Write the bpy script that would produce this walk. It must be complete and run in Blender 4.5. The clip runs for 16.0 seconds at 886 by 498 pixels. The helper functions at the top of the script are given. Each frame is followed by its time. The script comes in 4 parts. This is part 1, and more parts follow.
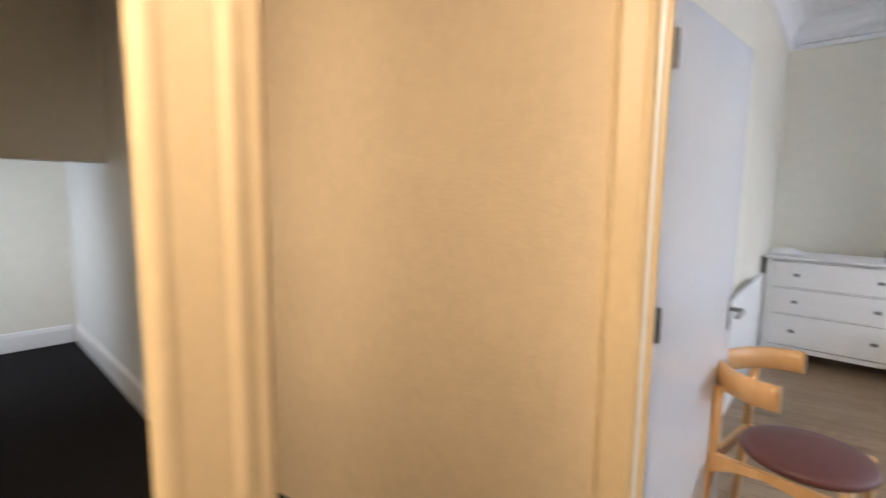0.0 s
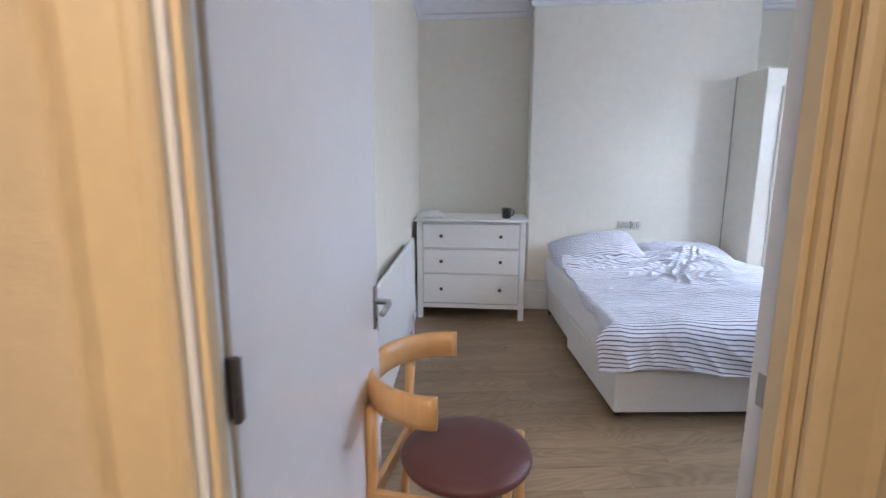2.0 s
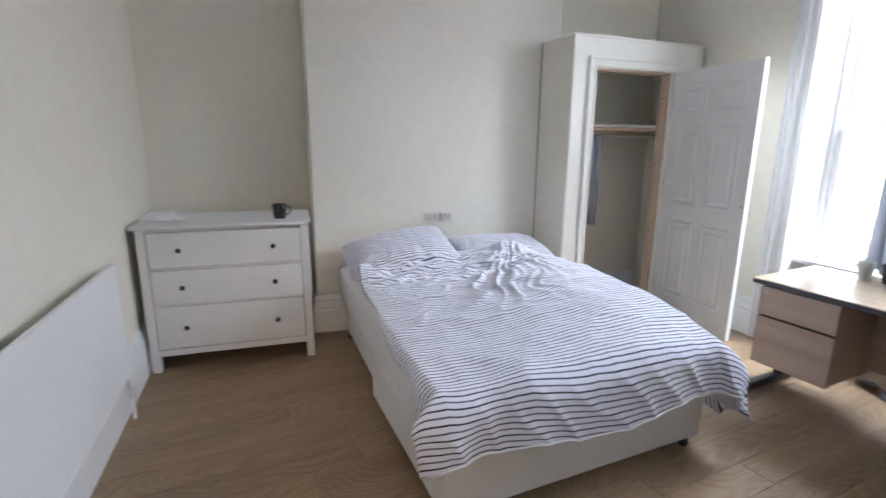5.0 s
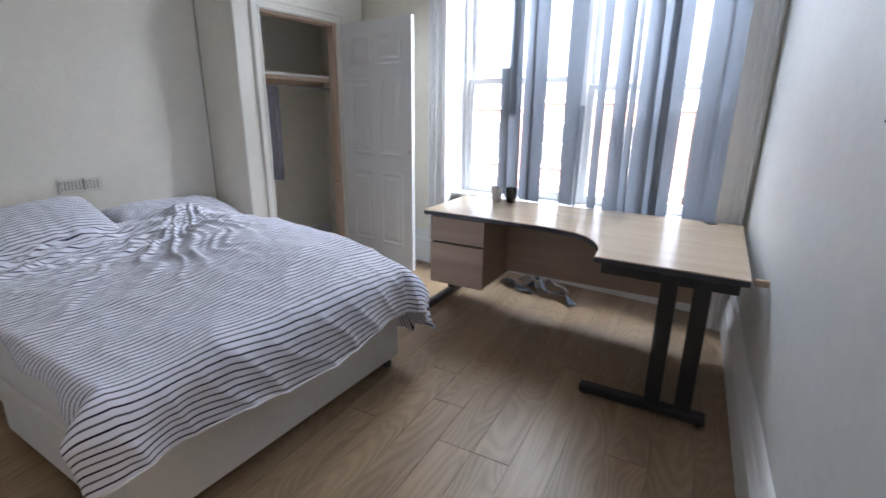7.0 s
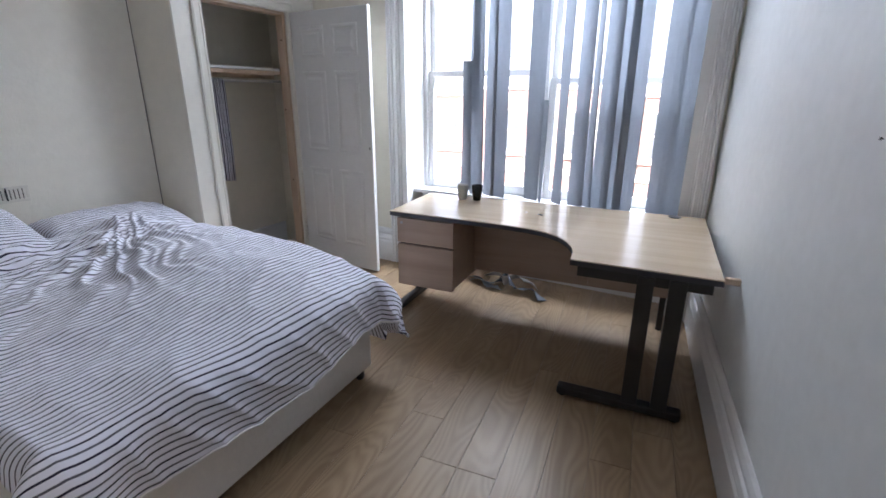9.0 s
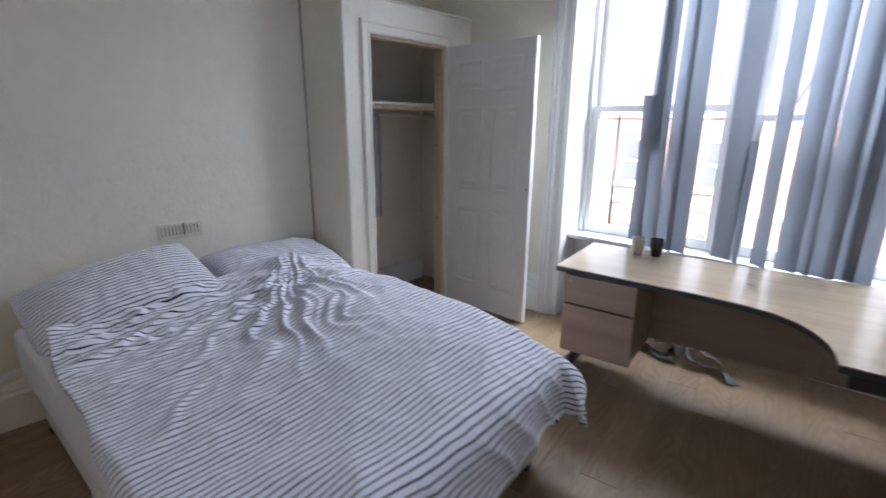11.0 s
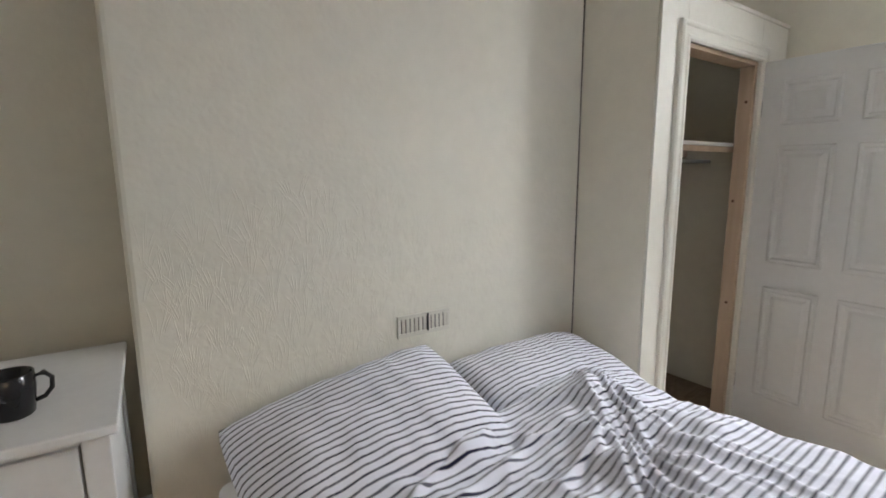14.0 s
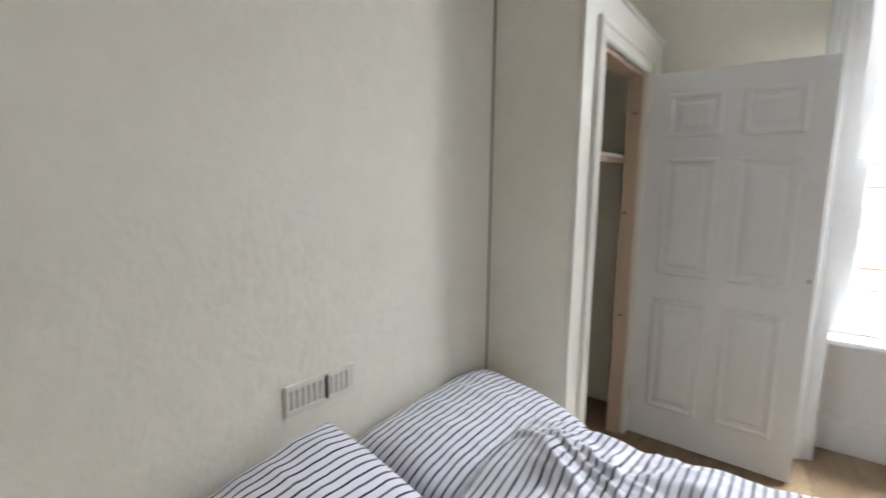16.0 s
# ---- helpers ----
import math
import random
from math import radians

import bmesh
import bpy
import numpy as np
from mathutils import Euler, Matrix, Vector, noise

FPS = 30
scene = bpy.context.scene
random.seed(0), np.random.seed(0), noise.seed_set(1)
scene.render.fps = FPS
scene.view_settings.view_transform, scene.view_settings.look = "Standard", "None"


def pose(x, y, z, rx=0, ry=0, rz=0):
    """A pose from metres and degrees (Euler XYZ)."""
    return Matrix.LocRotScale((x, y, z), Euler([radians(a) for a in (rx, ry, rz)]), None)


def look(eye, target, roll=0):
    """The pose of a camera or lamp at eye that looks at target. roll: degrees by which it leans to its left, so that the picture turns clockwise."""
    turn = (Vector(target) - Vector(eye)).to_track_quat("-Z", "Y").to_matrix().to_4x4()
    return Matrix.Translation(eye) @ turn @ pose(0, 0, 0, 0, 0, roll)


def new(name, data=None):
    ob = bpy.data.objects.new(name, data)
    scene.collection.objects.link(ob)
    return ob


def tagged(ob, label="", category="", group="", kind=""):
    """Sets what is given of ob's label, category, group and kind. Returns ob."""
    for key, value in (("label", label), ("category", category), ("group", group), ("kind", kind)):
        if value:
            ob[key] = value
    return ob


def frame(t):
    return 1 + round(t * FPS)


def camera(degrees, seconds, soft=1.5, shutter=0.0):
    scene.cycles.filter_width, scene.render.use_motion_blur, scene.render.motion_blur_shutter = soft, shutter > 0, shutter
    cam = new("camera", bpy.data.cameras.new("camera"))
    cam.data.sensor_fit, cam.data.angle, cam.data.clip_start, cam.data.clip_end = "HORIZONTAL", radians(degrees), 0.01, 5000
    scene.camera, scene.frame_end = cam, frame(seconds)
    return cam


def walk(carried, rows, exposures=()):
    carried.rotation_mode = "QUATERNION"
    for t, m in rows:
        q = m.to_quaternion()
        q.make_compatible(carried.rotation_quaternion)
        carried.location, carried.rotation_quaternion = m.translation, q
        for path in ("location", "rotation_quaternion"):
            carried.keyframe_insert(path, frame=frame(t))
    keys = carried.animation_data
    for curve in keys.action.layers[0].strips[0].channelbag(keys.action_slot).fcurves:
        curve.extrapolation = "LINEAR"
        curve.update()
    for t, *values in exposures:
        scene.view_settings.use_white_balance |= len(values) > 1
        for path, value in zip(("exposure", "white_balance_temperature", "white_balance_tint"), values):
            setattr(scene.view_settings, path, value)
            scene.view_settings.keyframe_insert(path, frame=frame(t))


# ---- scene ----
cam = camera(86.2, 16.0, soft=1.5, shutter=0.5)
PATH = [
    (0, (0.389, -0.173, 1.448), (-0.974, 1.272, 1.21), 0.7),
    (0.5, (0.335, 0.002, 1.423), (-0.619, 1.744, 1.192), 0.1),
    (1, (0.292, 0.171, 1.422), (-0.327, 2.056, 1.17), -0.1),
    (1.5, (0.291, 0.364, 1.395), (-0.093, 2.302, 1.082), 0.0),
    (2, (0.307, 0.588, 1.409), (0.102, 2.547, 1.062), 0.1),
    (2.5, (0.307, 0.818, 1.398), (0.228, 2.783, 1.038), -0.0),
    (3, (0.291, 1.049, 1.379), (0.307, 3.014, 1.008), -0.1),
    (5.3, (0.587, 1.733, 1.421), (1.319, 3.538, 0.969), 0.4),
    (5.5, (0.604, 1.745, 1.414), (1.457, 3.496, 0.958), 0.3),
    (6, (0.641, 1.722, 1.382), (1.803, 3.277, 0.899), 0.4),
    (6.5, (0.666, 1.701, 1.351), (2.044, 3.052, 0.825), 0.5),
    (7, (0.661, 1.697, 1.325), (2.183, 2.864, 0.759), 0.7),
    (7.5, (0.641, 1.725, 1.35), (2.241, 2.75, 0.725), 0.8),
    (8, (0.644, 1.745, 1.387), (2.266, 2.713, 0.731), 0.3),
    (8.2, (0.632, 1.742, 1.389), (2.258, 2.712, 0.742), 0.4),
    (10.3, (0.845, 2.109, 1.423), (2.351, 3.293, 0.848), -0.1),
    (10.5, (0.845, 2.148, 1.433), (2.31, 3.385, 0.865), -0.1),
    (11, (0.779, 2.344, 1.468), (2.155, 3.696, 0.939), 0.4),
    (11.5, (0.757, 2.535, 1.462), (2.002, 4.029, 0.995), 0.4),
    (12, (0.769, 2.742, 1.482), (1.906, 4.324, 1.033), 0.2),
    (12.5, (0.783, 2.987, 1.483), (1.869, 4.615, 1.073), 0.1),
    (13, (0.767, 3.203, 1.461), (1.811, 4.866, 1.083), -0.0),
    (13.5, (0.727, 3.454, 1.45), (1.767, 5.125, 1.099), -0.1),
    (14, (0.717, 3.675, 1.444), (1.761, 5.349, 1.118), -0.4),
    (14.5, (0.75, 3.901, 1.434), (1.813, 5.562, 1.099), -0.2),
    (15, (0.803, 4.064, 1.421), (1.901, 5.708, 1.112), -0.0),
    (15.5, (0.824, 4.117, 1.472), (2.044, 5.666, 1.135), 0.1),
    (16, (0.836, 4.174, 1.451), (2.366, 5.426, 1.15), 0.6),
]
STOPS = [(0.0, 4.08, 6000, 13), (0.5, 3.92, 6000, 13), (1.0, 3.9, 5800, 13), (1.5, 3.82, 5550, 14), (2.5, 3.68, 5850, 15), (3.0, 3.62, 6000, 15), (5.5, 3.54, 6100, 14), (6.5, 3.12, 6050, 14), (8.0, 3.0, 6050, 15),
         (10.5, 2.8, 6050, 15), (11.0, 2.75, 6050, 15), (12.0, 2.66, 6200, 14), (12.5, 2.86, 6400, 13), (14.0, 3.26, 6900, 11), (16.0, 3.4, 6700, 11)]
walk(cam, [(t, look(eye, target, roll)) for t, eye, target, roll in PATH], STOPS)

# ---- light ----
world = bpy.data.worlds.new("overcast_sky")
scene.world = world
world.use_nodes = True
wn, wl = world.node_tree.nodes, world.node_tree.links
sky = wn.new("ShaderNodeTexSky")
sky.sky_type = "NISHITA"
sky.sun_disc = False
sky.sun_elevation = radians(42)
sky.sun_rotation = radians(250)
sky.dust_density = 6.0
sky.air_density = 0.6
haze = wn.new("ShaderNodeHueSaturation")
haze.inputs["Saturation"].default_value = 0.35
wl.new(sky.outputs[0], haze.inputs["Color"])
wl.new(haze.outputs[0], wn["Background"].inputs[0])
wn["Background"].inputs[1].default_value = 0.15

sun = new("sun", bpy.data.lights.new("sun", "SUN"))
sun.data.energy, sun.data.angle, sun.data.color = 1.2, radians(10), (1.0, 0.96, 0.9)
sun.matrix_world = look((-8, -4, 12), (4, 2, 0))


def area_lamp(name, eye, target, w, h, watts, color):
    d = bpy.data.lights.new(name, "AREA")
    d.shape, d.size, d.size_y, d.energy, d.color = "RECTANGLE", w, h, watts, color
    ob = new(name, d)
    ob.matrix_world = look(eye, target)
    return ob


# daylight from the bright overcast sky: low over the roofs through the upper sashes, and from high above
area_lamp("window_daylight", (4.30, 3.14, 2.14), (1.6, 3.02, 1.2), 2.0, 1.05, 6.6, (0.87, 0.94, 1.0))
area_lamp("window_skylight", (5.35, 2.72, 3.68), (1.6, 3.3, 0.55), 3.5, 2.0, 90, (0.87, 0.94, 1.0)).data.spread = radians(150)
area_lamp("landing_daylight", (-3.95, -1.3, 1.3), (-5.15, 0.1, 0.8), 0.8, 1.2, 0.85, (0.95, 0.98, 1.0)).data.spread = radians(120)

area_lamp("landing_ceiling_light", (0.1, -1.2, 2.6), (-0.7, 1.0, 1.15), 1.3, 0.5, 1.85, (1.0, 0.75, 0.49)).data.spread = radians(100)

# ---- materials ----
def mat(name, color, rough=0.5, metal=0.0, var=0.06, scale=6.0, bump=0.0, bump_scale=60.0, spec=0.5, coat=0.0):
    """Plain surface with two scales of colour variation and fine relief."""
    m = bpy.data.materials.new(name)
    m.use_nodes = True
    n, l = m.node_tree.nodes, m.node_tree.links
    b = n["Principled BSDF"]
    b.inputs["Roughness"].default_value = rough
    b.inputs["Metallic"].default_value = metal
    b.inputs["Specular IOR Level"].default_value = spec
    b.inputs["Coat Weight"].default_value = coat
    tc = n.new("ShaderNodeTexCoord")
    n1, n2 = n.new("ShaderNodeTexNoise"), n.new("ShaderNodeTexNoise")
    n1.inputs["Scale"].default_value, n2.inputs["Scale"].default_value = scale, scale * 9
    n1.inputs["Detail"].default_value = 4
    l.new(tc.outputs["Object"], n1.inputs["Vector"])
    l.new(tc.outputs["Object"], n2.inputs["Vector"])
    add = n.new("ShaderNodeMath")
    add.operation = "ADD"
    l.new(n1.outputs["Fac"], add.inputs[0])
    l.new(n2.outputs["Fac"], add.inputs[1])
    mr = n.new("ShaderNodeMapRange")
    mr.inputs["From Min"].default_value, mr.inputs["From Max"].default_value = 0.6, 1.4
    mr.inputs["To Min"].default_value, mr.inputs["To Max"].default_value = 1 - var, 1 + var
    l.new(add.outputs[0], mr.inputs["Value"])
    vm = n.new("ShaderNodeVectorMath")
    vm.operation = "SCALE"
    vm.inputs[0].default_value = color
    l.new(mr.outputs[0], vm.inputs["Scale"])
    l.new(vm.outputs[0], b.inputs["Base Color"])
    if bump:
        bn, bt = n.new("ShaderNodeBump"), n.new("ShaderNodeTexNoise")
        bt.inputs["Scale"].default_value, bt.inputs["Detail"].default_value = bump_scale, 5
        bn.inputs["Strength"].default_value, bn.inputs["Distance"].default_value = bump, 0.01
        l.new(tc.outputs["Object"], bt.inputs["Vector"])
        l.new(bt.outputs["Fac"], bn.inputs["Height"])
        l.new(bn.outputs[0], b.inputs["Normal"])
    return m


def wood(name, a, b2, scale=1.0, axis=0, rough=0.4, rand=0.0, spec=0.5, bump=0.08, rings=0.0):
    """Wood grain that runs along the given object axis."""
    m = bpy.data.materials.new(name)
    m.use_nodes = True
    n, l = m.node_tree.nodes, m.node_tree.links
    p = n["Principled BSDF"]
    p.inputs["Roughness"].default_value = rough
    p.inputs["Specular IOR Level"].default_value = spec
    tc, mp = n.new("ShaderNodeTexCoord"), n.new("ShaderNodeMapping")
    sc = [26.0 * scale] * 3
    sc[axis] = 1.6 * scale
    mp.inputs["Scale"].default_value = sc
    oi = n.new("ShaderNodeObjectInfo")
    off = n.new("ShaderNodeVectorMath")
    off.operation = "SCALE"
    off.inputs[0].default_value = (37.0, 19.0, 11.0)
    l.new(oi.outputs["Random"], off.inputs["Scale"])
    l.new(off.outputs[0], mp.inputs["Location"])
    l.new(tc.outputs["Object"], mp.inputs["Vector"])
    nz, fine = n.new("ShaderNodeTexNoise"), n.new("ShaderNodeTexNoise")
    nz.inputs["Scale"].default_value, nz.inputs["Detail"].default_value, nz.inputs["Distortion"].default_value = 0.35, 6, 1.2
    fine.inputs["Scale"].default_value, fine.inputs["Detail"].default_value = 3.0, 4
    l.new(mp.outputs[0], nz.inputs["Vector"])
    l.new(mp.outputs[0], fine.inputs["Vector"])
    mixv = n.new("ShaderNodeMath")
    mixv.operation = "MULTIPLY_ADD"
    mixv.inputs[1].default_value = 0.3
    l.new(fine.outputs["Fac"], mixv.inputs[0])
    l.new(nz.outputs["Fac"], mixv.inputs[2])
    grain = mixv.outputs[0]
    if rings:
        # growth rings cut at a slant: pointed arches along the board
        cnt, sn, amt = n.new("ShaderNodeMath"), n.new("ShaderNodeMath"), n.new("ShaderNodeMath")
        slow = n.new("ShaderNodeTexNoise")
        slow.inputs["Scale"].default_value, slow.inputs["Detail"].default_value, slow.inputs["Distortion"].default_value = 0.22, 1.5, 0.4
        arch = n.new("ShaderNodeVectorMath")
        arch.operation = "MULTIPLY"
        arch.inputs[1].default_value = [4.0 if k == axis else 1.0 for k in range(3)]
        l.new(mp.outputs[0], arch.inputs[0])
        l.new(arch.outputs[0], slow.inputs["Vector"])
        cnt.operation, sn.operation, amt.operation = "MULTIPLY", "SINE", "MULTIPLY_ADD"
        cnt.inputs[1].default_value = 190.0
        l.new(slow.outputs["Fac"], cnt.inputs[0])
        l.new(cnt.outputs[0], sn.inputs[0])
        amt.inputs[1].default_value = rings * 0.5
        l.new(sn.outputs[0], amt.inputs[0])
        l.new(grain, amt.inputs[2])
        grain = amt.outputs[0]
    ramp = n.new("ShaderNodeValToRGB")
    ramp.color_ramp.elements[0].position, ramp.color_ramp.elements[1].position = 0.42, 0.85
    ramp.color_ramp.elements[0].color, ramp.color_ramp.elements[1].color = (*b2, 1), (*a, 1)
    l.new(grain, ramp.inputs[0])
    hsv = n.new("ShaderNodeHueSaturation")
    mr = n.new("ShaderNodeMapRange")
    mr.inputs["To Min"].default_value, mr.inputs["To Max"].default_value = 1 - rand, 1 + rand
    l.new(oi.outputs["Random"], mr.inputs["Value"])
    l.new(mr.outputs[0], hsv.inputs["Value"])
    l.new(ramp.outputs[0], hsv.inputs["Color"])
    l.new(hsv.outputs[0], p.inputs["Base Color"])
    bn = n.new("ShaderNodeBump")
    bn.inputs["Strength"].default_value, bn.inputs["Distance"].default_value = bump, 0.004
    l.new(grain, bn.inputs["Height"])
    l.new(bn.outputs[0], p.inputs["Normal"])
    return m


def striped(name, period=0.046, duty=0.17, faint=0.12, dark=(0.010, 0.010, 0.040, 1), grey=(0.11, 0.11, 0.15, 1)):
    """White cotton with navy pinstripes and a fainter line between, laid out by the cloth's own UV metres."""
    m = bpy.data.materials.new(name)
    m.use_nodes = True
    n, l = m.node_tree.nodes, m.node_tree.links
    p = n["Principled BSDF"]
    p.inputs["Roughness"].default_value = 0.9
    p.inputs["Sheen Weight"].default_value = 0.15
    uv, sep = n.new("ShaderNodeUVMap"), n.new("ShaderNodeSeparateXYZ")
    l.new(uv.outputs[0], sep.inputs[0])
    div, fr = n.new("ShaderNodeMath"), n.new("ShaderNodeMath")
    div.operation, fr.operation = "DIVIDE", "FRACT"
    div.inputs[1].default_value = period
    l.new(sep.outputs["Y"], div.inputs[0])
    l.new(div.outputs[0], fr.inputs[0])
    col = None
    for centre, width, tint in ((0.25, duty, dark), (0.75, faint, grey)):
        cmp_ = n.new("ShaderNodeMath")
        cmp_.operation = "COMPARE"
        cmp_.inputs[1].default_value, cmp_.inputs[2].default_value = centre, width / 2
        l.new(fr.outputs[0], cmp_.inputs[0])
        mx = n.new("ShaderNodeMix")
        mx.data_type = "RGBA"
        mx.inputs["A"].default_value, mx.inputs["B"].default_value = (0.82, 0.83, 0.93, 1), tint
        if col:
            l.new(col, mx.inputs["A"])
        l.new(cmp_.outputs[0], mx.inputs["Factor"])
        col = mx.outputs["Result"]
    l.new(col, p.inputs["Base Color"])
    bn, nz = n.new("ShaderNodeBump"), n.new("ShaderNodeTexNoise")
    nz.inputs["Scale"].default_value, nz.inputs["Detail"].default_value = 34, 6
    tc = n.new("ShaderNodeTexCoord")
    l.new(tc.outputs["Object"], nz.inputs["Vector"])
    bn.inputs["Strength"].default_value, bn.inputs["Distance"].default_value = 0.22, 0.006
    l.new(nz.outputs["Fac"], bn.inputs["Height"])
    l.new(bn.outputs[0], p.inputs["Normal"])
    return m


CREAM = mat("cream_wall_paint", (0.80, 0.76, 0.655), 0.75, var=0.04, scale=1.5, bump=0.12, bump_scale=45, spec=0.3)
BREAST = mat("pale_wall_paint", (0.80, 0.77, 0.68), 0.7, var=0.04, scale=1.5, bump=0.2, bump_scale=60, spec=0.3)
GREYWALL = mat("pale_grey_wall_paint", (0.74, 0.76, 0.76), 0.55, var=0.05, scale=2, bump=0.15, bump_scale=25)
WHITE = mat("white_gloss_paint", (0.82, 0.82, 0.82), 0.28, var=0.03, scale=3, bump=0.04, bump_scale=30)
DOORW = mat("white_door_gloss", (0.80, 0.80, 0.82), 0.16, var=0.02, scale=3, bump=0.02, bump_scale=9)
SATIN = mat("white_satin_paint", (0.78, 0.78, 0.76), 0.45, var=0.03, scale=3)
WARDW = mat("warm_white_eggshell_paint", (0.80, 0.775, 0.70), 0.5, var=0.03, scale=3, bump=0.05, bump_scale=40)
CHESTW = mat("white_furniture_stain", (0.76, 0.76, 0.76), 0.4, var=0.04, scale=4, bump=0.03, bump_scale=80)
CEIL = mat("white_ceiling_paint", (0.85, 0.85, 0.86), 0.85, var=0.03, scale=1.5)
# Both landing colours are cream deepened to tan with part of the warm light
PAPER = mat("warm_lit_hall_wallpaper", (0.70, 0.57, 0.38), 0.65, var=0.06, scale=3, bump=0.16, bump_scale=80, spec=0.3)
TANGLOSS = mat("warm_lit_cream_gloss", (0.72, 0.57, 0.34), 0.45, var=0.05, scale=3)
CARPET = mat("black_carpet", (0.018, 0.017, 0.018), 0.95, var=0.3, scale=30, bump=0.6, bump_scale=250, spec=0.1)
FLOORW = wood("oak_laminate", (0.355, 0.252, 0.152), (0.255, 0.172, 0.10), 0.6, 0, 0.38, 0.05, 0.45, 0.08, 0.26)
JOINT = mat("dark_floor_joint", (0.13, 0.095, 0.065), 0.8)
OAKTOP = wood("pale_oak_desk_laminate", (0.66, 0.53, 0.38), (0.54, 0.42, 0.29), 0.8, 1, 0.22, 0.0, 0.5, 0.02)
OAKDARK = wood("brown_oak_laminate", (0.46, 0.34, 0.26), (0.37, 0.265, 0.20), 0.8, 1, 0.45, 0.0, 0.4, 0.03)
RADBACK = mat("enamel_in_gap_shade", (0.42, 0.41, 0.37), 0.5)
EDGE = mat("dark_grey_edging", (0.05, 0.05, 0.06), 0.45)
STEELBLACK = mat("black_powder_coated_steel", (0.022, 0.021, 0.022), 0.4, var=0.1, bump=0.05, bump_scale=300)
BEECH = wood("lacquered_beech", (0.66, 0.40, 0.17), (0.55, 0.31, 0.12), 1.2, 2, 0.28, 0.04, 0.5, 0.03)
VINYL = mat("maroon_leatherette", (0.115, 0.042, 0.040), 0.45, var=0.08, scale=8, bump=0.15, bump_scale=160)
PINE = wood("bare_pine", (0.66, 0.51, 0.38), (0.53, 0.385, 0.27), 1.0, 2, 0.6, 0.02, 0.3)
STEEL = mat("worn_steel", (0.45, 0.44, 0.43), 0.3, 1.0, var=0.12, scale=20)
BRONZE = mat("dull_hinge_metal", (0.20, 0.18, 0.16), 0.4, 1.0, var=0.2, scale=60)
BLACKMUG = mat("black_glazed_ceramic", (0.014, 0.014, 0.016), 0.18, var=0.1)
WHITEMUG = mat("grey_white_glazed_ceramic", (0.62, 0.62, 0.60), 0.2, var=0.04)
DARKKNOB = mat("dark_knob_metal", (0.05, 0.048, 0.048), 0.35, 0.6)
DIVAN = mat("white_divan_fabric", (0.74, 0.72, 0.69), 0.85, var=0.04, scale=5, bump=0.25, bump_scale=18, spec=0.2)
SHEET = mat("white_bed_sheet", (0.80, 0.79, 0.80), 0.9, var=0.03, scale=4, bump=0.35, bump_scale=14, spec=0.2)
STRIPE = striped("striped_bedding_cotton", 0.047, 0.125, 0.125)
STRIPE2 = striped("striped_pillow_cotton", 0.050, 0.12, 0.13)
PALESLAT = mat("pale_blind_fabric", (0.66, 0.66, 0.66), 0.85, bump=0.1, bump_scale=400, spec=0.2)
SLAT = mat("blue_grey_blind_fabric", (0.40, 0.425, 0.46), 0.85, var=0.05, scale=4, bump=0.1, bump_scale=400, spec=0.2)
def translucent_cloth(m, share):
    """Lets part of the light from behind through a thin cloth."""
    n, l = m.node_tree.nodes, m.node_tree.links
    p, tr, mx = n["Principled BSDF"], n.new("ShaderNodeBsdfTranslucent"), n.new("ShaderNodeMixShader")
    src = p.inputs["Base Color"].links[0].from_socket
    l.new(src, tr.inputs["Color"])
    mx.inputs[0].default_value = share
    l.new(p.outputs[0], mx.inputs[1])
    l.new(tr.outputs[0], mx.inputs[2])
    l.new(mx.outputs[0], n["Material Output"].inputs["Surface"])


translucent_cloth(SLAT, 0.55)
# Near-black that paints in the shade of holes and gaps
DARK = mat("black_hole_shade", (0.02, 0.02, 0.02), 0.9)
# Grey-brown standing for shade in the vent slots and the wardrobe's side joint
VENTDARK = mat("dark_opening_shade", (0.13, 0.115, 0.10), 0.9)
TISSUE = mat("white_tissue", (0.82, 0.82, 0.82), 0.9)
GREYCLOTH = mat("grey_blue_cloth", (0.16, 0.18, 0.22), 0.9, var=0.1, scale=30, bump=0.2, bump_scale=200)
TOWEL = striped("striped_towel_cotton", 0.05, 0.34, 0.2)


def brickwork(name):
    m = mat(name, (0.36, 0.13, 0.09), 0.85)
    n, l = m.node_tree.nodes, m.node_tree.links
    bt, tc, sp, mp = (n.new("ShaderNode" + k) for k in ("TexBrick", "TexCoord", "SeparateXYZ", "CombineXYZ"))
    l.new(tc.outputs["Object"], sp.inputs[0])
    l.new(sp.outputs["Y"], mp.inputs[0])
    l.new(sp.outputs["Z"], mp.inputs[1])
    bt.inputs["Scale"].default_value = 1.0
    bt.inputs["Brick Width"].default_value, bt.inputs["Row Height"].default_value, bt.inputs["Mortar Size"].default_value = 0.225, 0.075, 0.007
    bt.inputs["Color1"].default_value, bt.inputs["Color2"].default_value, bt.inputs["Mortar"].default_value = (0.44, 0.23, 0.18, 1), (0.36, 0.18, 0.14, 1), (0.46, 0.42, 0.38, 1)
    l.new(mp.outputs[0], bt.inputs["Vector"])
    l.new(bt.outputs["Color"], n["Principled BSDF"].inputs["Base Color"])
    return m


